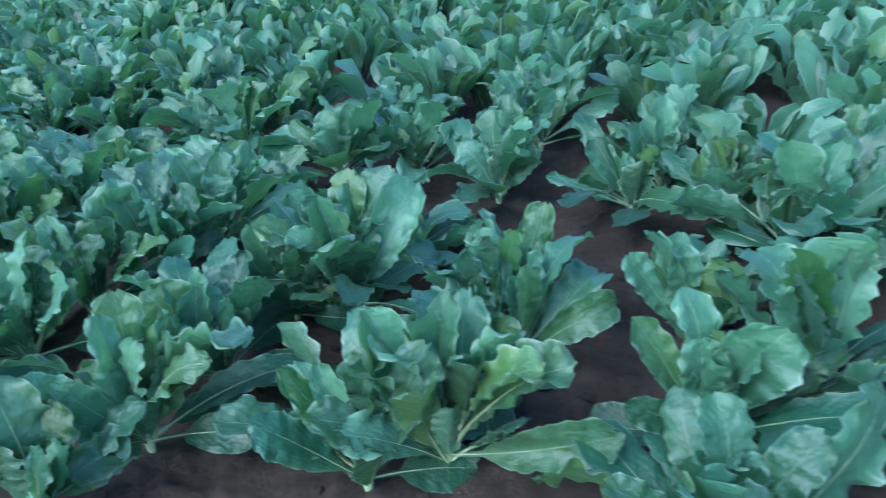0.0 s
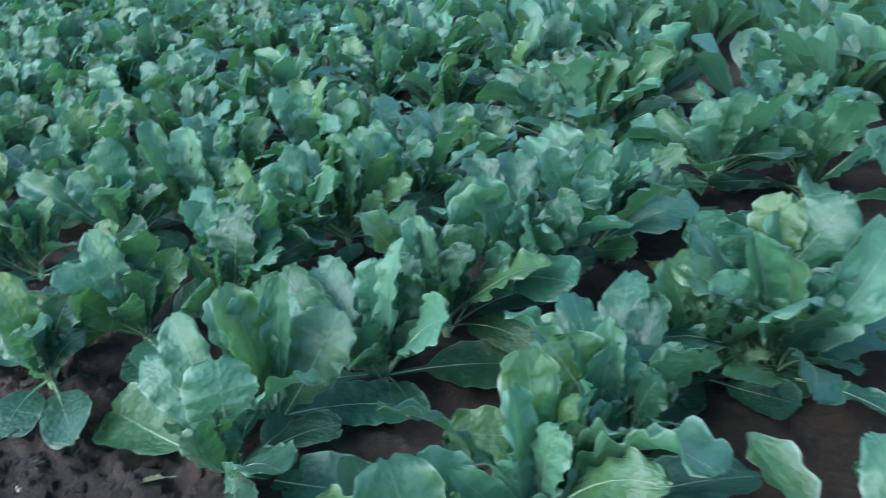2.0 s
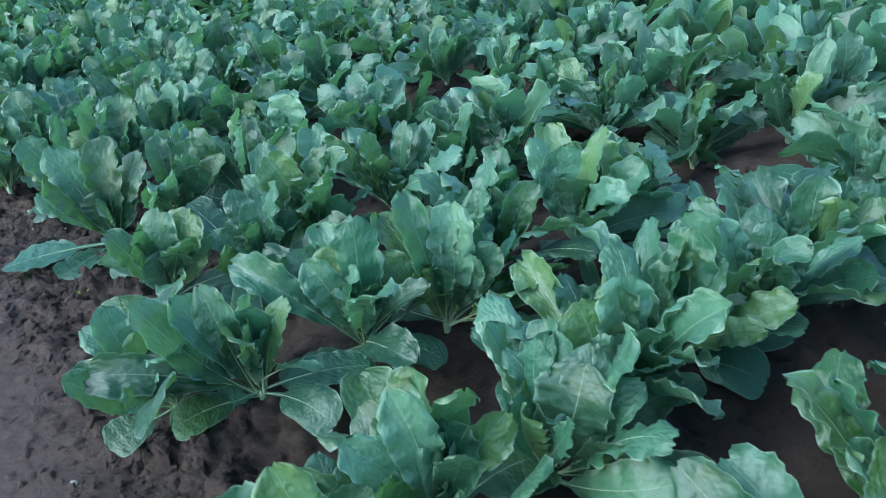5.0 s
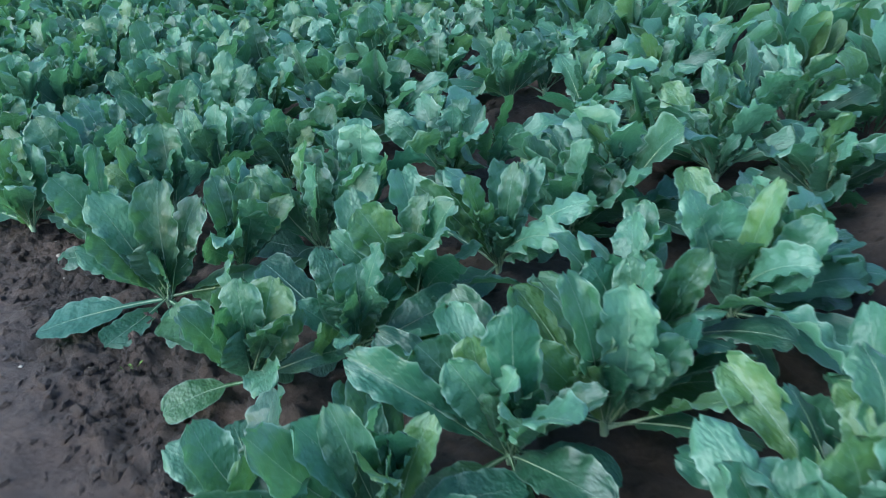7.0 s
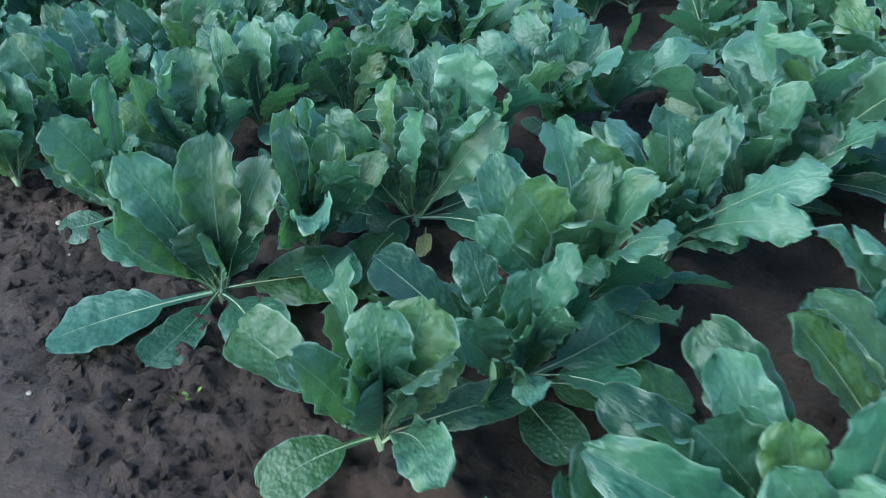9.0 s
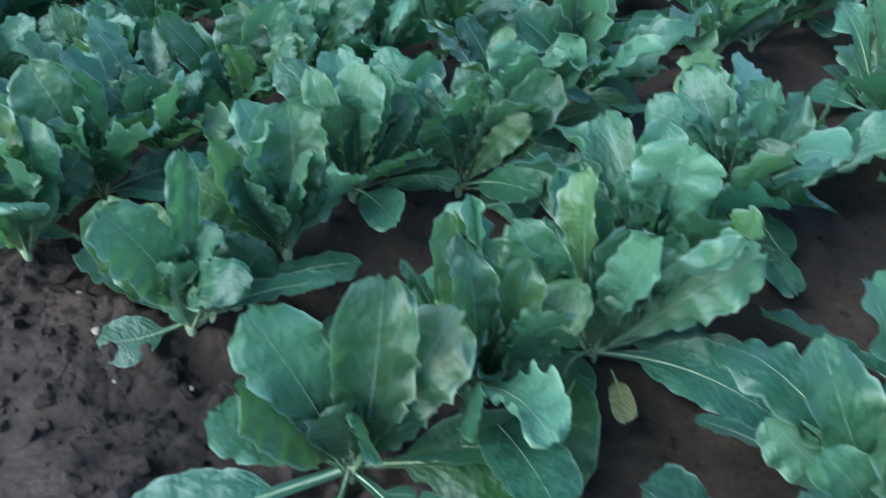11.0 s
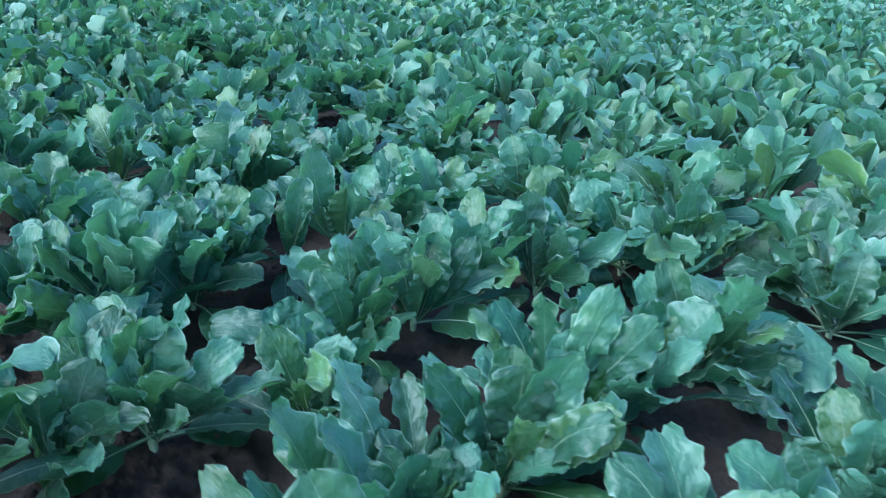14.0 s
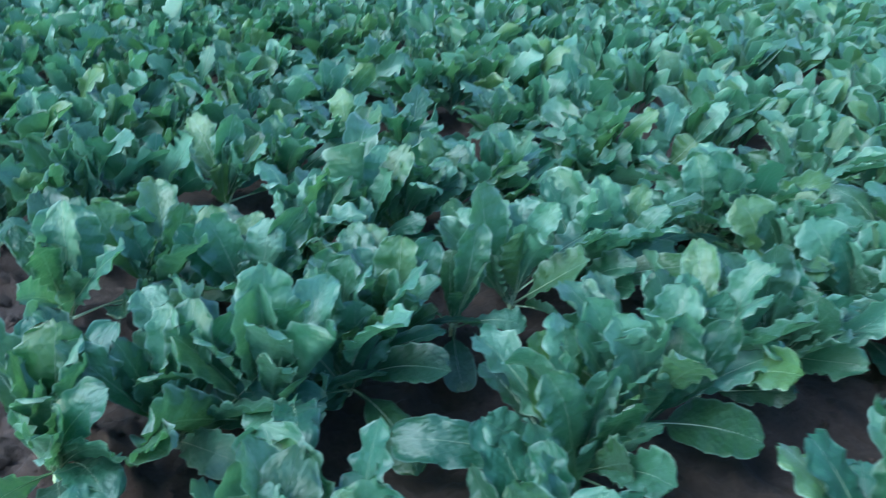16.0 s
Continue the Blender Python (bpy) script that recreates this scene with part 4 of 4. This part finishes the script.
shape(10, 0.33, [(53, 70, 0.34, 0.13, 70, "upright", 9)])
shape(11, 2.24, [(-151, 76, 0.41, 0.11, -74, "upright", 11), (-158, 80, 0.26, 0.15, -74, "upright", 12), (-166, 76, 0.33, 0.12, -72, "upright", 6), (9, 62, 0.34, 0.11, 68, "upright", 4)])
shape(14, 1.90, [(-137, 84, 0.22, 0.11, -76, "upright", 5), (39, 81, 0.37, 0.13, 75, "upright", 9)])
shape(13, 1.89, [(35, 72, 0.34, 0.12, 73, "upright", 6)])
shape(13, 1.22, [(44, 83, 0.40, 0.12, 75, "upright", 5)])
shape(11, 1.43, [(32, 82, 0.38, 0.11, 74, "upright", 8), (-60, -8, 0.30, 0.11, 5, "low", 5), (-119, 29, 0.20, 0.14, 5, "arching", 0), (7, 12, 0.24, 0.12, 6, "arching", 7)])
shape(10, 3.16, [(1, 78, 0.41, 0.15, 74, "upright", 6)])
shape(9, 2.11, [(-176, 59, 0.39, 0.15, -65, "upright", 1), (-178, 70, 0.41, 0.11, -69, "upright", 6), (38, 36, 0.21, 0.20, 31, "upright", 2), (14, 21, 0.43, 0.24, 39, "upright", 9), (-2, 5, 0.28, 0.22, 28, "upright", 7)])
shape(13, 2.87, [(-154, 87, 0.35, 0.11, -76, "upright", 8)])
shape(13, 3.50, [(-158, 65, 0.36, 0.11, -72, "upright", 3)])
shape(13, 2.23, [(-150, 49, 0.22, 0.16, -67, "upright", 6)])
shape(14, 1.26, [(43, 59, 0.29, 0.11, 70, "upright", 13)])
shape(13, 1.54, [(-142, 81, 0.34, 0.12, -74, "upright", 11)])
shape(17, 1.64, [(46, 73, 0.30, 0.11, 74, "upright", 2)])
shape(12, 3.34, [(7, 52, 0.25, 0.15, 68, "upright", 6)])
shape(11, 3.10, [(-177, 81, 0.26, 0.16, -74, "upright", 11)])
shape(15, 3.38, [(27, 86, 0.35, 0.11, 76, "upright", 9)])
shape(14, 3.71, [(-160, 73, 0.42, 0.12, -74, "upright", 12)])
shape(12, 3.57, [(5, 63, 0.39, 0.11, 71, "upright", 9)])
shape(12, 0.39, [(54, 85, 0.41, 0.11, 75, "upright", 10), (94, 82, 0.38, 0.22, 50, "upright", 1), (-86, 81, 0.30, 0.14, 24, "arching", 4)])
shape(10, 2.73, [(-168, 69, 0.36, 0.18, -45, "upright", 0), (176, 58, 0.43, 0.18, -44, "upright", 9), (-62, -4, 0.41, 0.19, -4, "low", 1)])
shape(11, 0.20, [(-15, 73, 0.31, 0.19, -31, "upright", 2), (76, 82, 0.43, 0.18, 33, "upright", 7)])
shape(2, 0.83, [(129, 82, 0.38, 0.19, 1, "upright", 1), (46, 71, 0.30, 0.12, 35, "upright", 0)])

block(-5, [(0.68, -0.00), (0.96, -0.02), (1.27, -0.06), (1.59, -0.05), (1.90, 0.03), (2.19, 0.01), (2.78, 0.03), (3.10, -0.03), (3.40, 0.03), (3.64, -0.01)])
block(-4, [(0.87, -0.01), (1.15, 0.04), (1.40, 0.00), (1.70, 0.05), (1.94, -0.05), (2.23, 0.04), (2.92, -0.04), (3.25, 0.00), (3.56, 0.05)])
block(-3, [(0.71, -0.01), (1.01, -0.02), (1.31, -0.01), (1.59, -0.01), (1.89, -0.05), (2.20, 0.06), (2.85, 0.00), (3.18, 0.05), (3.45, -0.03), (3.75, -0.02)])
block(-2, [(0.76, -0.04), (1.07, -0.02), (1.38, -0.04), (1.66, -0.04), (1.96, 0.04), (2.20, 0.02), (2.79, 0.00), (3.12, -0.04), (3.37, -0.05), (3.66, -0.00)])
block(-1, [(0.62, -0.01), (0.91, 0.03), (1.25, -0.05), (1.54, 0.03), (1.87, 0.03), (2.21, 0.00), (2.92, 0.01), (3.23, -0.01), (3.50, -0.04)])
block(0, [(0.75, -0.03), (1.09, -0.03), (1.41, 0.06), (1.78, 0.18), (2.09, -0.02), (2.33, 0.36), (2.87, 0.14), (3.01, -0.08), (3.16, 0.04), (3.52, -0.01)])
block(1, [(1.30, 0.15), (1.44, 0.00), (1.79, 0.09), (1.93, 0.04), (2.08, 0.22), (3.19, -0.32), (3.09, 0.07), (3.37, 0.02), (3.72, -0.00)])
block(2, [(0.83, 0.04), (1.13, 0.01), (1.45, 0.06), (1.81, 0.08), (1.95, -0.05), (2.29, -0.01), (2.18, 0.17), (2.99, -0.09), (3.31, 0.00), (3.63, -0.01)])
block(3, [(0.78, 0.00), (0.94, 0.06), (1.26, 0.00), (1.53, 0.04), (1.81, 0.02), (2.13, 0.00), (2.40, 0.10), (2.93, -0.00), (3.17, -0.25), (3.49, 0.02)])
block(4, [(0.56, 0.04), (0.86, 0.02), (1.13, -0.04), (1.40, -0.00), (1.67, 0.04), (1.98, -0.00), (2.23, 0.04), (2.99, 0.21), (3.00, -0.05), (3.30, 0.00), (3.59, 0.05)])
block(5, [(0.52, 0.15), (0.73, 0.00), (1.07, -0.02), (1.32, -0.10), (1.62, 0.04), (1.99, 0.00), (2.23, 0.02), (3.01, 0.29), (3.34, 0.03), (3.59, -0.02)])
block(6, [(0.70, -0.01), (1.02, -0.07), (1.31, 0.01), (1.67, 0.01), (2.00, -0.00), (2.25, 0.00), (2.86, -0.04), (3.18, 0.06), (3.45, -0.03)])
block(7, [(0.69, 0.04), (0.98, 0.01), (1.30, -0.06), (1.55, -0.00), (2.04, 0.07), (2.23, -0.00), (2.91, 0.03), (2.97, -0.35), (3.31, -0.03), (3.61, 0.02)])
block(8, [(0.63, -0.10), (0.94, -0.04), (1.24, 0.09), (1.52, -0.07), (1.87, 0.05), (2.20, 0.05), (2.98, 0.01), (3.24, -0.01), (3.57, -0.03)])
block(9, [(0.42, -0.27), (0.68, -0.16), (0.92, -0.08), (1.23, -0.04), (1.51, 0.05), (1.80, -0.01), (2.11, -0.04), (2.90, -0.14), (3.06, 0.04), (3.42, -0.05), (3.71, 0.03)])
block(10, [(0.03, 0.00), (0.33, 0.02), (0.57, -0.06), (0.99, -0.22), (1.28, 0.01), (1.55, 0.03), (1.85, 0.05), (2.16, -0.00), (2.73, 0.01), (2.73, 0.29), (2.88, -0.25), (3.16, 0.04), (3.48, -0.02)])
block(11, [(0.20, 0.00), (0.49, -0.03), (0.72, -0.12), (0.98, -0.08), (1.21, 0.07), (1.43, -0.00), (1.70, 0.01), (1.99, -0.02), (2.24, 0.02), (2.81, -0.27), (2.80, 0.01), (3.10, -0.02), (3.39, -0.02), (3.67, 0.02)])
block(12, [(0.39, -0.02), (0.69, -0.01), (0.94, -0.19), (1.23, -0.04), (1.50, -0.03), (1.74, 0.04), (2.00, 0.05), (2.25, 0.00), (2.70, 0.00), (2.97, 0.06), (3.34, -0.04), (3.57, 0.00)])
block(13, [(0.29, -0.02), (0.63, -0.00), (0.90, 0.03), (1.22, -0.04), (1.54, 0.02), (1.89, 0.05), (2.23, 0.01), (2.87, -0.01), (3.15, 0.04), (3.50, -0.02)])
block(14, [(0.30, 0.02), (0.61, 0.05), (0.90, 0.06), (1.26, 0.04), (1.58, -0.04), (1.90, 0.02), (2.18, 0.04), (2.84, 0.02), (3.10, 0.02), (3.40, -0.05), (3.71, -0.05)])
block(15, [(0.28, -0.03), (0.62, -0.01), (0.92, 0.01), (1.23, 0.02), (1.59, -0.05), (1.88, -0.03), (2.21, 0.01), (2.76, -0.04), (3.06, 0.04), (3.38, 0.04), (3.63, -0.02)])
block(16, [(0.21, -0.01), (0.49, -0.01), (0.78, 0.04), (1.08, 0.03), (1.39, -0.00), (1.65, -0.04), (1.96, -0.05), (2.22, -0.04), (2.90, -0.00), (3.20, 0.00), (3.52, 0.06)])
block(17, [(0.21, 0.03), (0.53, -0.01), (0.82, -0.01), (1.09, 0.05), (1.35, -0.06), (1.64, -0.06), (1.94, -0.05), (2.21, -0.02), (2.83, 0.04), (3.09, 0.02), (3.46, 0.03), (3.70, -0.04)])
block(18, [(0.35, 0.05), (0.67, 0.05), (0.95, 0.01), (1.27, -0.03), (1.61, -0.02), (1.93, -0.02), (2.21, 0.03), (2.91, -0.05), (3.23, -0.05), (3.49, -0.05)])
block(19, [(0.34, -0.05), (0.63, 0.01), (0.95, 0.05), (1.29, 0.04), (1.58, 0.04), (1.90, 0.04), (2.20, 0.01), (2.84, -0.01), (3.13, -0.01), (3.41, -0.04), (3.72, 0.02)])


# ---- the far plants: nobody could count them ----
def far_field(name, label, boxes, nu, nv, thin, seed):
    """Rows of plants over boxes of (s from, s to, row from, row to), joined into one mesh."""
    rng = random.Random(seed)
    forms = {(kind, k): leaf_arrays(kind, k, nu, nv, False) for kind, n in KINDS.items() for k in range(n)}
    verts, faces, uvs, slots, base = [], [], [], [], 0
    for s0, s1, k0, k1 in boxes:
        for k in range(k0, k1):
            s = s0 + rng.uniform(0, 0.3)
            while s < s1:
                r = ROW_START + ROW_GAP * k + rng.uniform(-0.31, 0.31)
                x, y = plan(s, r)
                z = float(soil_height(s, r)) - 0.012
                stand = Matrix.Translation((x, y, z))
                for az, lift, length, width, roll, kind, v in [h for h in habit(rng, rng.uniform(1.0, 1.2)) if h[5] != "young" and h[1] > 24][::thin]:
                    P, F, uv, sl = forms[kind, v]
                    m = np.array(stand @ leaf_pose(az, lift + 0.35 * (80 - lift), length, width * (1.35 if thin > 1 else 1.0), roll))
                    m[0, 3] += rng.uniform(0.0, 0.09) * math.cos(radians(az))
                    m[1, 3] += rng.uniform(0.0, 0.09) * math.sin(radians(az))
                    verts.append(P @ m[:3, :3].T + m[:3, 3])
                    faces.append(F + base)
                    uvs.append(uv)
                    slots.append(sl)
                    base += len(P)
                s += PLANT_GAP * rng.uniform(0.7, 0.98)
    me = array_mesh(name, np.concatenate(verts), np.concatenate(faces), [LEAF, RIB], np.concatenate(uvs), np.concatenate(slots))
    return tagged(new(name, me), label, "crop", kind="stuff")


far_field("cauliflower_crop", "dense rows of cauliflower plants farther into the field", [(3.75, 8.5, -6, 24)], 5, 8, 1, 5)
far_field("cauliflower_crop", "rows of cauliflower plants closing up in the middle distance", [(8.5, 14.0, -9, 32)], 3, 5, 1, 7)
far_field("distant_crop", "far rows of cauliflower plants merging into a green sheet", [(14.0, 32.0, -12, 46), (0.8, 8.5, 24, 40), (8.5, 14.0, 32, 46), (0.8, 8.5, -12, -6), (0.8, 3.75, 20, 24), (0.8, 3.75, -6, -5)], 3, 4, 2, 6)


# ---- loose crumbs of soil ----
def clods(seed, number):
    rng = random.Random(seed)
    bm = bmesh.new()
    bmesh.ops.create_icosphere(bm, subdivisions=1, radius=1)
    ball = np.array([v.co[:] for v in bm.verts])
    tris = np.array([[v.index for v in f.verts] for f in bm.faces])
    bm.free()
    verts, faces = [], []
    for i in range(number):
        r = rng.uniform(-1.5, 11.0)
        if rng.random() < 0.68:
            size = 0.005 + 0.027 * rng.random() ** 3.5
            s = 0.30 + rng.gauss(0.10, 0.17) - 0.35 * float(smooth(7.5, 8.2, r))
        else:
            size = 0.005 + 0.024 * rng.random() ** 3
            s = rng.uniform(0.5, 3.0)
            r = ROW_START + ROW_GAP * round((r - ROW_START) / ROW_GAP) + rng.uniform(-0.36, 0.36)
        x, y = plan(s, r)
        z = float(soil_height(s, r)) - size * 0.4
        rnd = np.random.RandomState(i)
        m = np.array(pose(0, 0, 0, rng.uniform(0, 360), rng.uniform(0, 360), rng.uniform(0, 360)).to_3x3())
        p = ball * rnd.uniform(0.55, 1.25, (len(ball), 1)) * size * rnd.uniform(0.7, 1.3, 3)
        verts.append(p @ m.T + (x, y, z))
        faces.append(tris + i * len(ball))
    me = array_mesh("soil_clods", np.concatenate(verts), np.concatenate(faces), [CLOD])
    me.polygons.foreach_set("use_smooth", np.zeros(len(me.polygons), bool))
    return tagged(new("soil_clods", me), "loose dark crumbs of moist soil", "soil", kind="stuff")


clods(9, 21000)


# ---- small things on the soil ----
def plain_material(name, dark, light, scale, rough):
    m = Nodes(name)
    n = m.noise(m.node("TexCoord", 3), scale, 4.0)
    m.put(m.bsdf.inputs["Base Color"], m.ramp(n, [(0.3, dark), (0.7, light)]))
    m.put(m.bsdf.inputs["Roughness"], rough)
    m.put(m.bsdf.inputs["Normal"], m.bump(n, 0.4, 0.004))
    return m.mat


STONE = plain_material("pale_stone", (0.22, 0.18, 0.14), (0.42, 0.35, 0.28), 60.0, 0.7)
STRAW = plain_material("dry_straw", (0.24, 0.20, 0.14), (0.42, 0.37, 0.27), 40.0, 0.7)
WEED = plain_material("seedling_green", (0.12, 0.26, 0.04), (0.26, 0.40, 0.08), 40.0, 0.5)


def on_soil(s, r, lift=0.0, turn=0.0):
    x, y = plan(s, r)
    return pose(x, y, float(soil_height(s, r)) + lift, 0, 0, turn)


def pebble(s, r, size, seed):
    rnd = np.random.RandomState(seed)
    bm = bmesh.new()
    bmesh.ops.create_icosphere(bm, subdivisions=2, radius=size)
    for v in bm.verts:
        v.co *= 1 + 0.22 * noise.noise(v.co * (0.9 / size) + Vector((seed * 3.1, 0, 0)))
        v.co.x *= 1.25
        v.co.z *= 0.7
    for f in bm.faces:
        f.smooth = True
    me = bpy.data.meshes.new("pebble")
    bm.to_mesh(me)
    bm.free()
    me.materials.append(STONE)
    ob = tagged(new("pebble", me), "small pale pebble lying on the crumbly soil", "stone", "pebbles on the soil")
    ob.matrix_basis = on_soil(s, r, size * 0.25, rnd.uniform(0, 360))


for i, (s, r, size) in enumerate([(0.43, 5.91, 0.007), (0.55, 5.77, 0.006), (0.45, 6.05, 0.011), (0.47, 6.23, 0.008), (0.20, 3.96, 0.012), (0.19, 3.08, 0.008),
                                  (0.36, 2.78, 0.007), (0.16, 5.34, 0.007), (0.40, 6.16, 0.007), (0.62, 5.47, 0.007), (0.36, 2.82, 0.006)]):
    pebble(s, r, size, i)


def straw(s, r, length, seed):
    """A bent dry stalk: a thin tapered tube."""
    rng = random.Random(seed)
    bm = bmesh.new()
    rings, x, y, a = [], 0.0, 0.0, rng.uniform(-0.3, 0.3)
    for i in range(9):
        rad = 0.0017 * (1 - 0.06 * i)
        rings.append([bm.verts.new((x, y + rad * math.cos(t), 0.003 * math.sin(i * 0.7) + rad * math.sin(t))) for t in np.arange(5) * 2 * math.pi / 5])
        x, y = x + length / 8 * math.cos(a), y + length / 8 * math.sin(a)
        a += rng.uniform(-0.25, 0.25) + (0.9 if i == 4 and seed % 2 else 0)
    for p, q in zip(rings, rings[1:]):
        for i in range(5):
            bm.faces.new((p[i], p[(i + 1) % 5], q[(i + 1) % 5], q[i])).smooth = True
    bm.faces.new(rings[0][::-1]), bm.faces.new(rings[-1])
    me = bpy.data.meshes.new("straw")
    bm.to_mesh(me)
    bm.free()
    me.materials.append(STRAW)
    ob = tagged(new("straw", me), "thin bent piece of dry straw on the soil", "straw", "straws on the soil")
    ob.matrix_basis = on_soil(s, r, 0.006, rng.uniform(0, 360))


for i, (s, r, length) in enumerate([(0.48, 2.88, 0.05), (0.43, 2.86, 0.06), (0.71, 2.83, 0.07), (0.34, 5.11, 0.04), (0.02, 4.56, 0.06), (0.66, 5.42, 0.04), (0.05, 4.50, 0.05)]):
    straw(s, r, length, i)


def seedling(s, r, size, seed):
    """A weed seedling: a few tiny rounded leaves on short stalks."""
    rng = random.Random(seed)
    base = tagged(new("weed_seedling"), "tiny yellow-green weed seedling in the soil", "weed", "weed seedlings")
    base.matrix_basis = on_soil(s, r, 0.002)
    P, F, uv, slots = leaf_arrays("low", seed % 8, 5, 7, False)
    me = array_mesh("leaf", P, F, [WEED], uv)
    for i in range(6):
        leaf = new("leaf", me)
        leaf.parent = base
        leaf.matrix_basis = leaf_pose(60 * i + rng.uniform(-15, 15), rng.uniform(15, 60), size * rng.uniform(0.7, 1.1), size * rng.uniform(0.4, 0.6), 0, 0.002)


for i, (s, r, size) in enumerate([(0.44, 5.07, 0.022), (0.47, 5.05, 0.018), (-0.05, 3.46, 0.035), (-0.06, 3.68, 0.03)]):
    seedling(s, r, size, i)


def withered(s, r, length, width, turn, seed, tilt=4):
    ob = tagged(new("withered_leaf", FADED_LEAVES[seed % 3]), "withered yellow-brown leaf lying between the plants", "leaf", "withered leaves")
    ob.matrix_basis = on_soil(s, r, 0.022, turn) @ pose(0, 0, 0, 12, -tilt, 0) @ Matrix.Diagonal((length, width, length, 1))


for i, (s, r, length, width, turn) in enumerate([(1.29, 5.17, 0.16, 0.055, 293), (2.32, 2.26, 0.14, 0.06, 310), (1.03, 7.28, 0.11, 0.03, 280), (0.97, 3.00, 0.10, 0.04, 265),
                                                 (1.35, 3.01, 0.09, 0.05, 20), (0.30, 7.16, 0.17, 0.07, 185), (0.67, 2.47, 0.10, 0.035, 215), (0.68, 6.54, 0.12, 0.05, 270), (3.05, 2.30, 0.10, 0.05, 330)]):
    withered(s, r, length, width, turn, i)
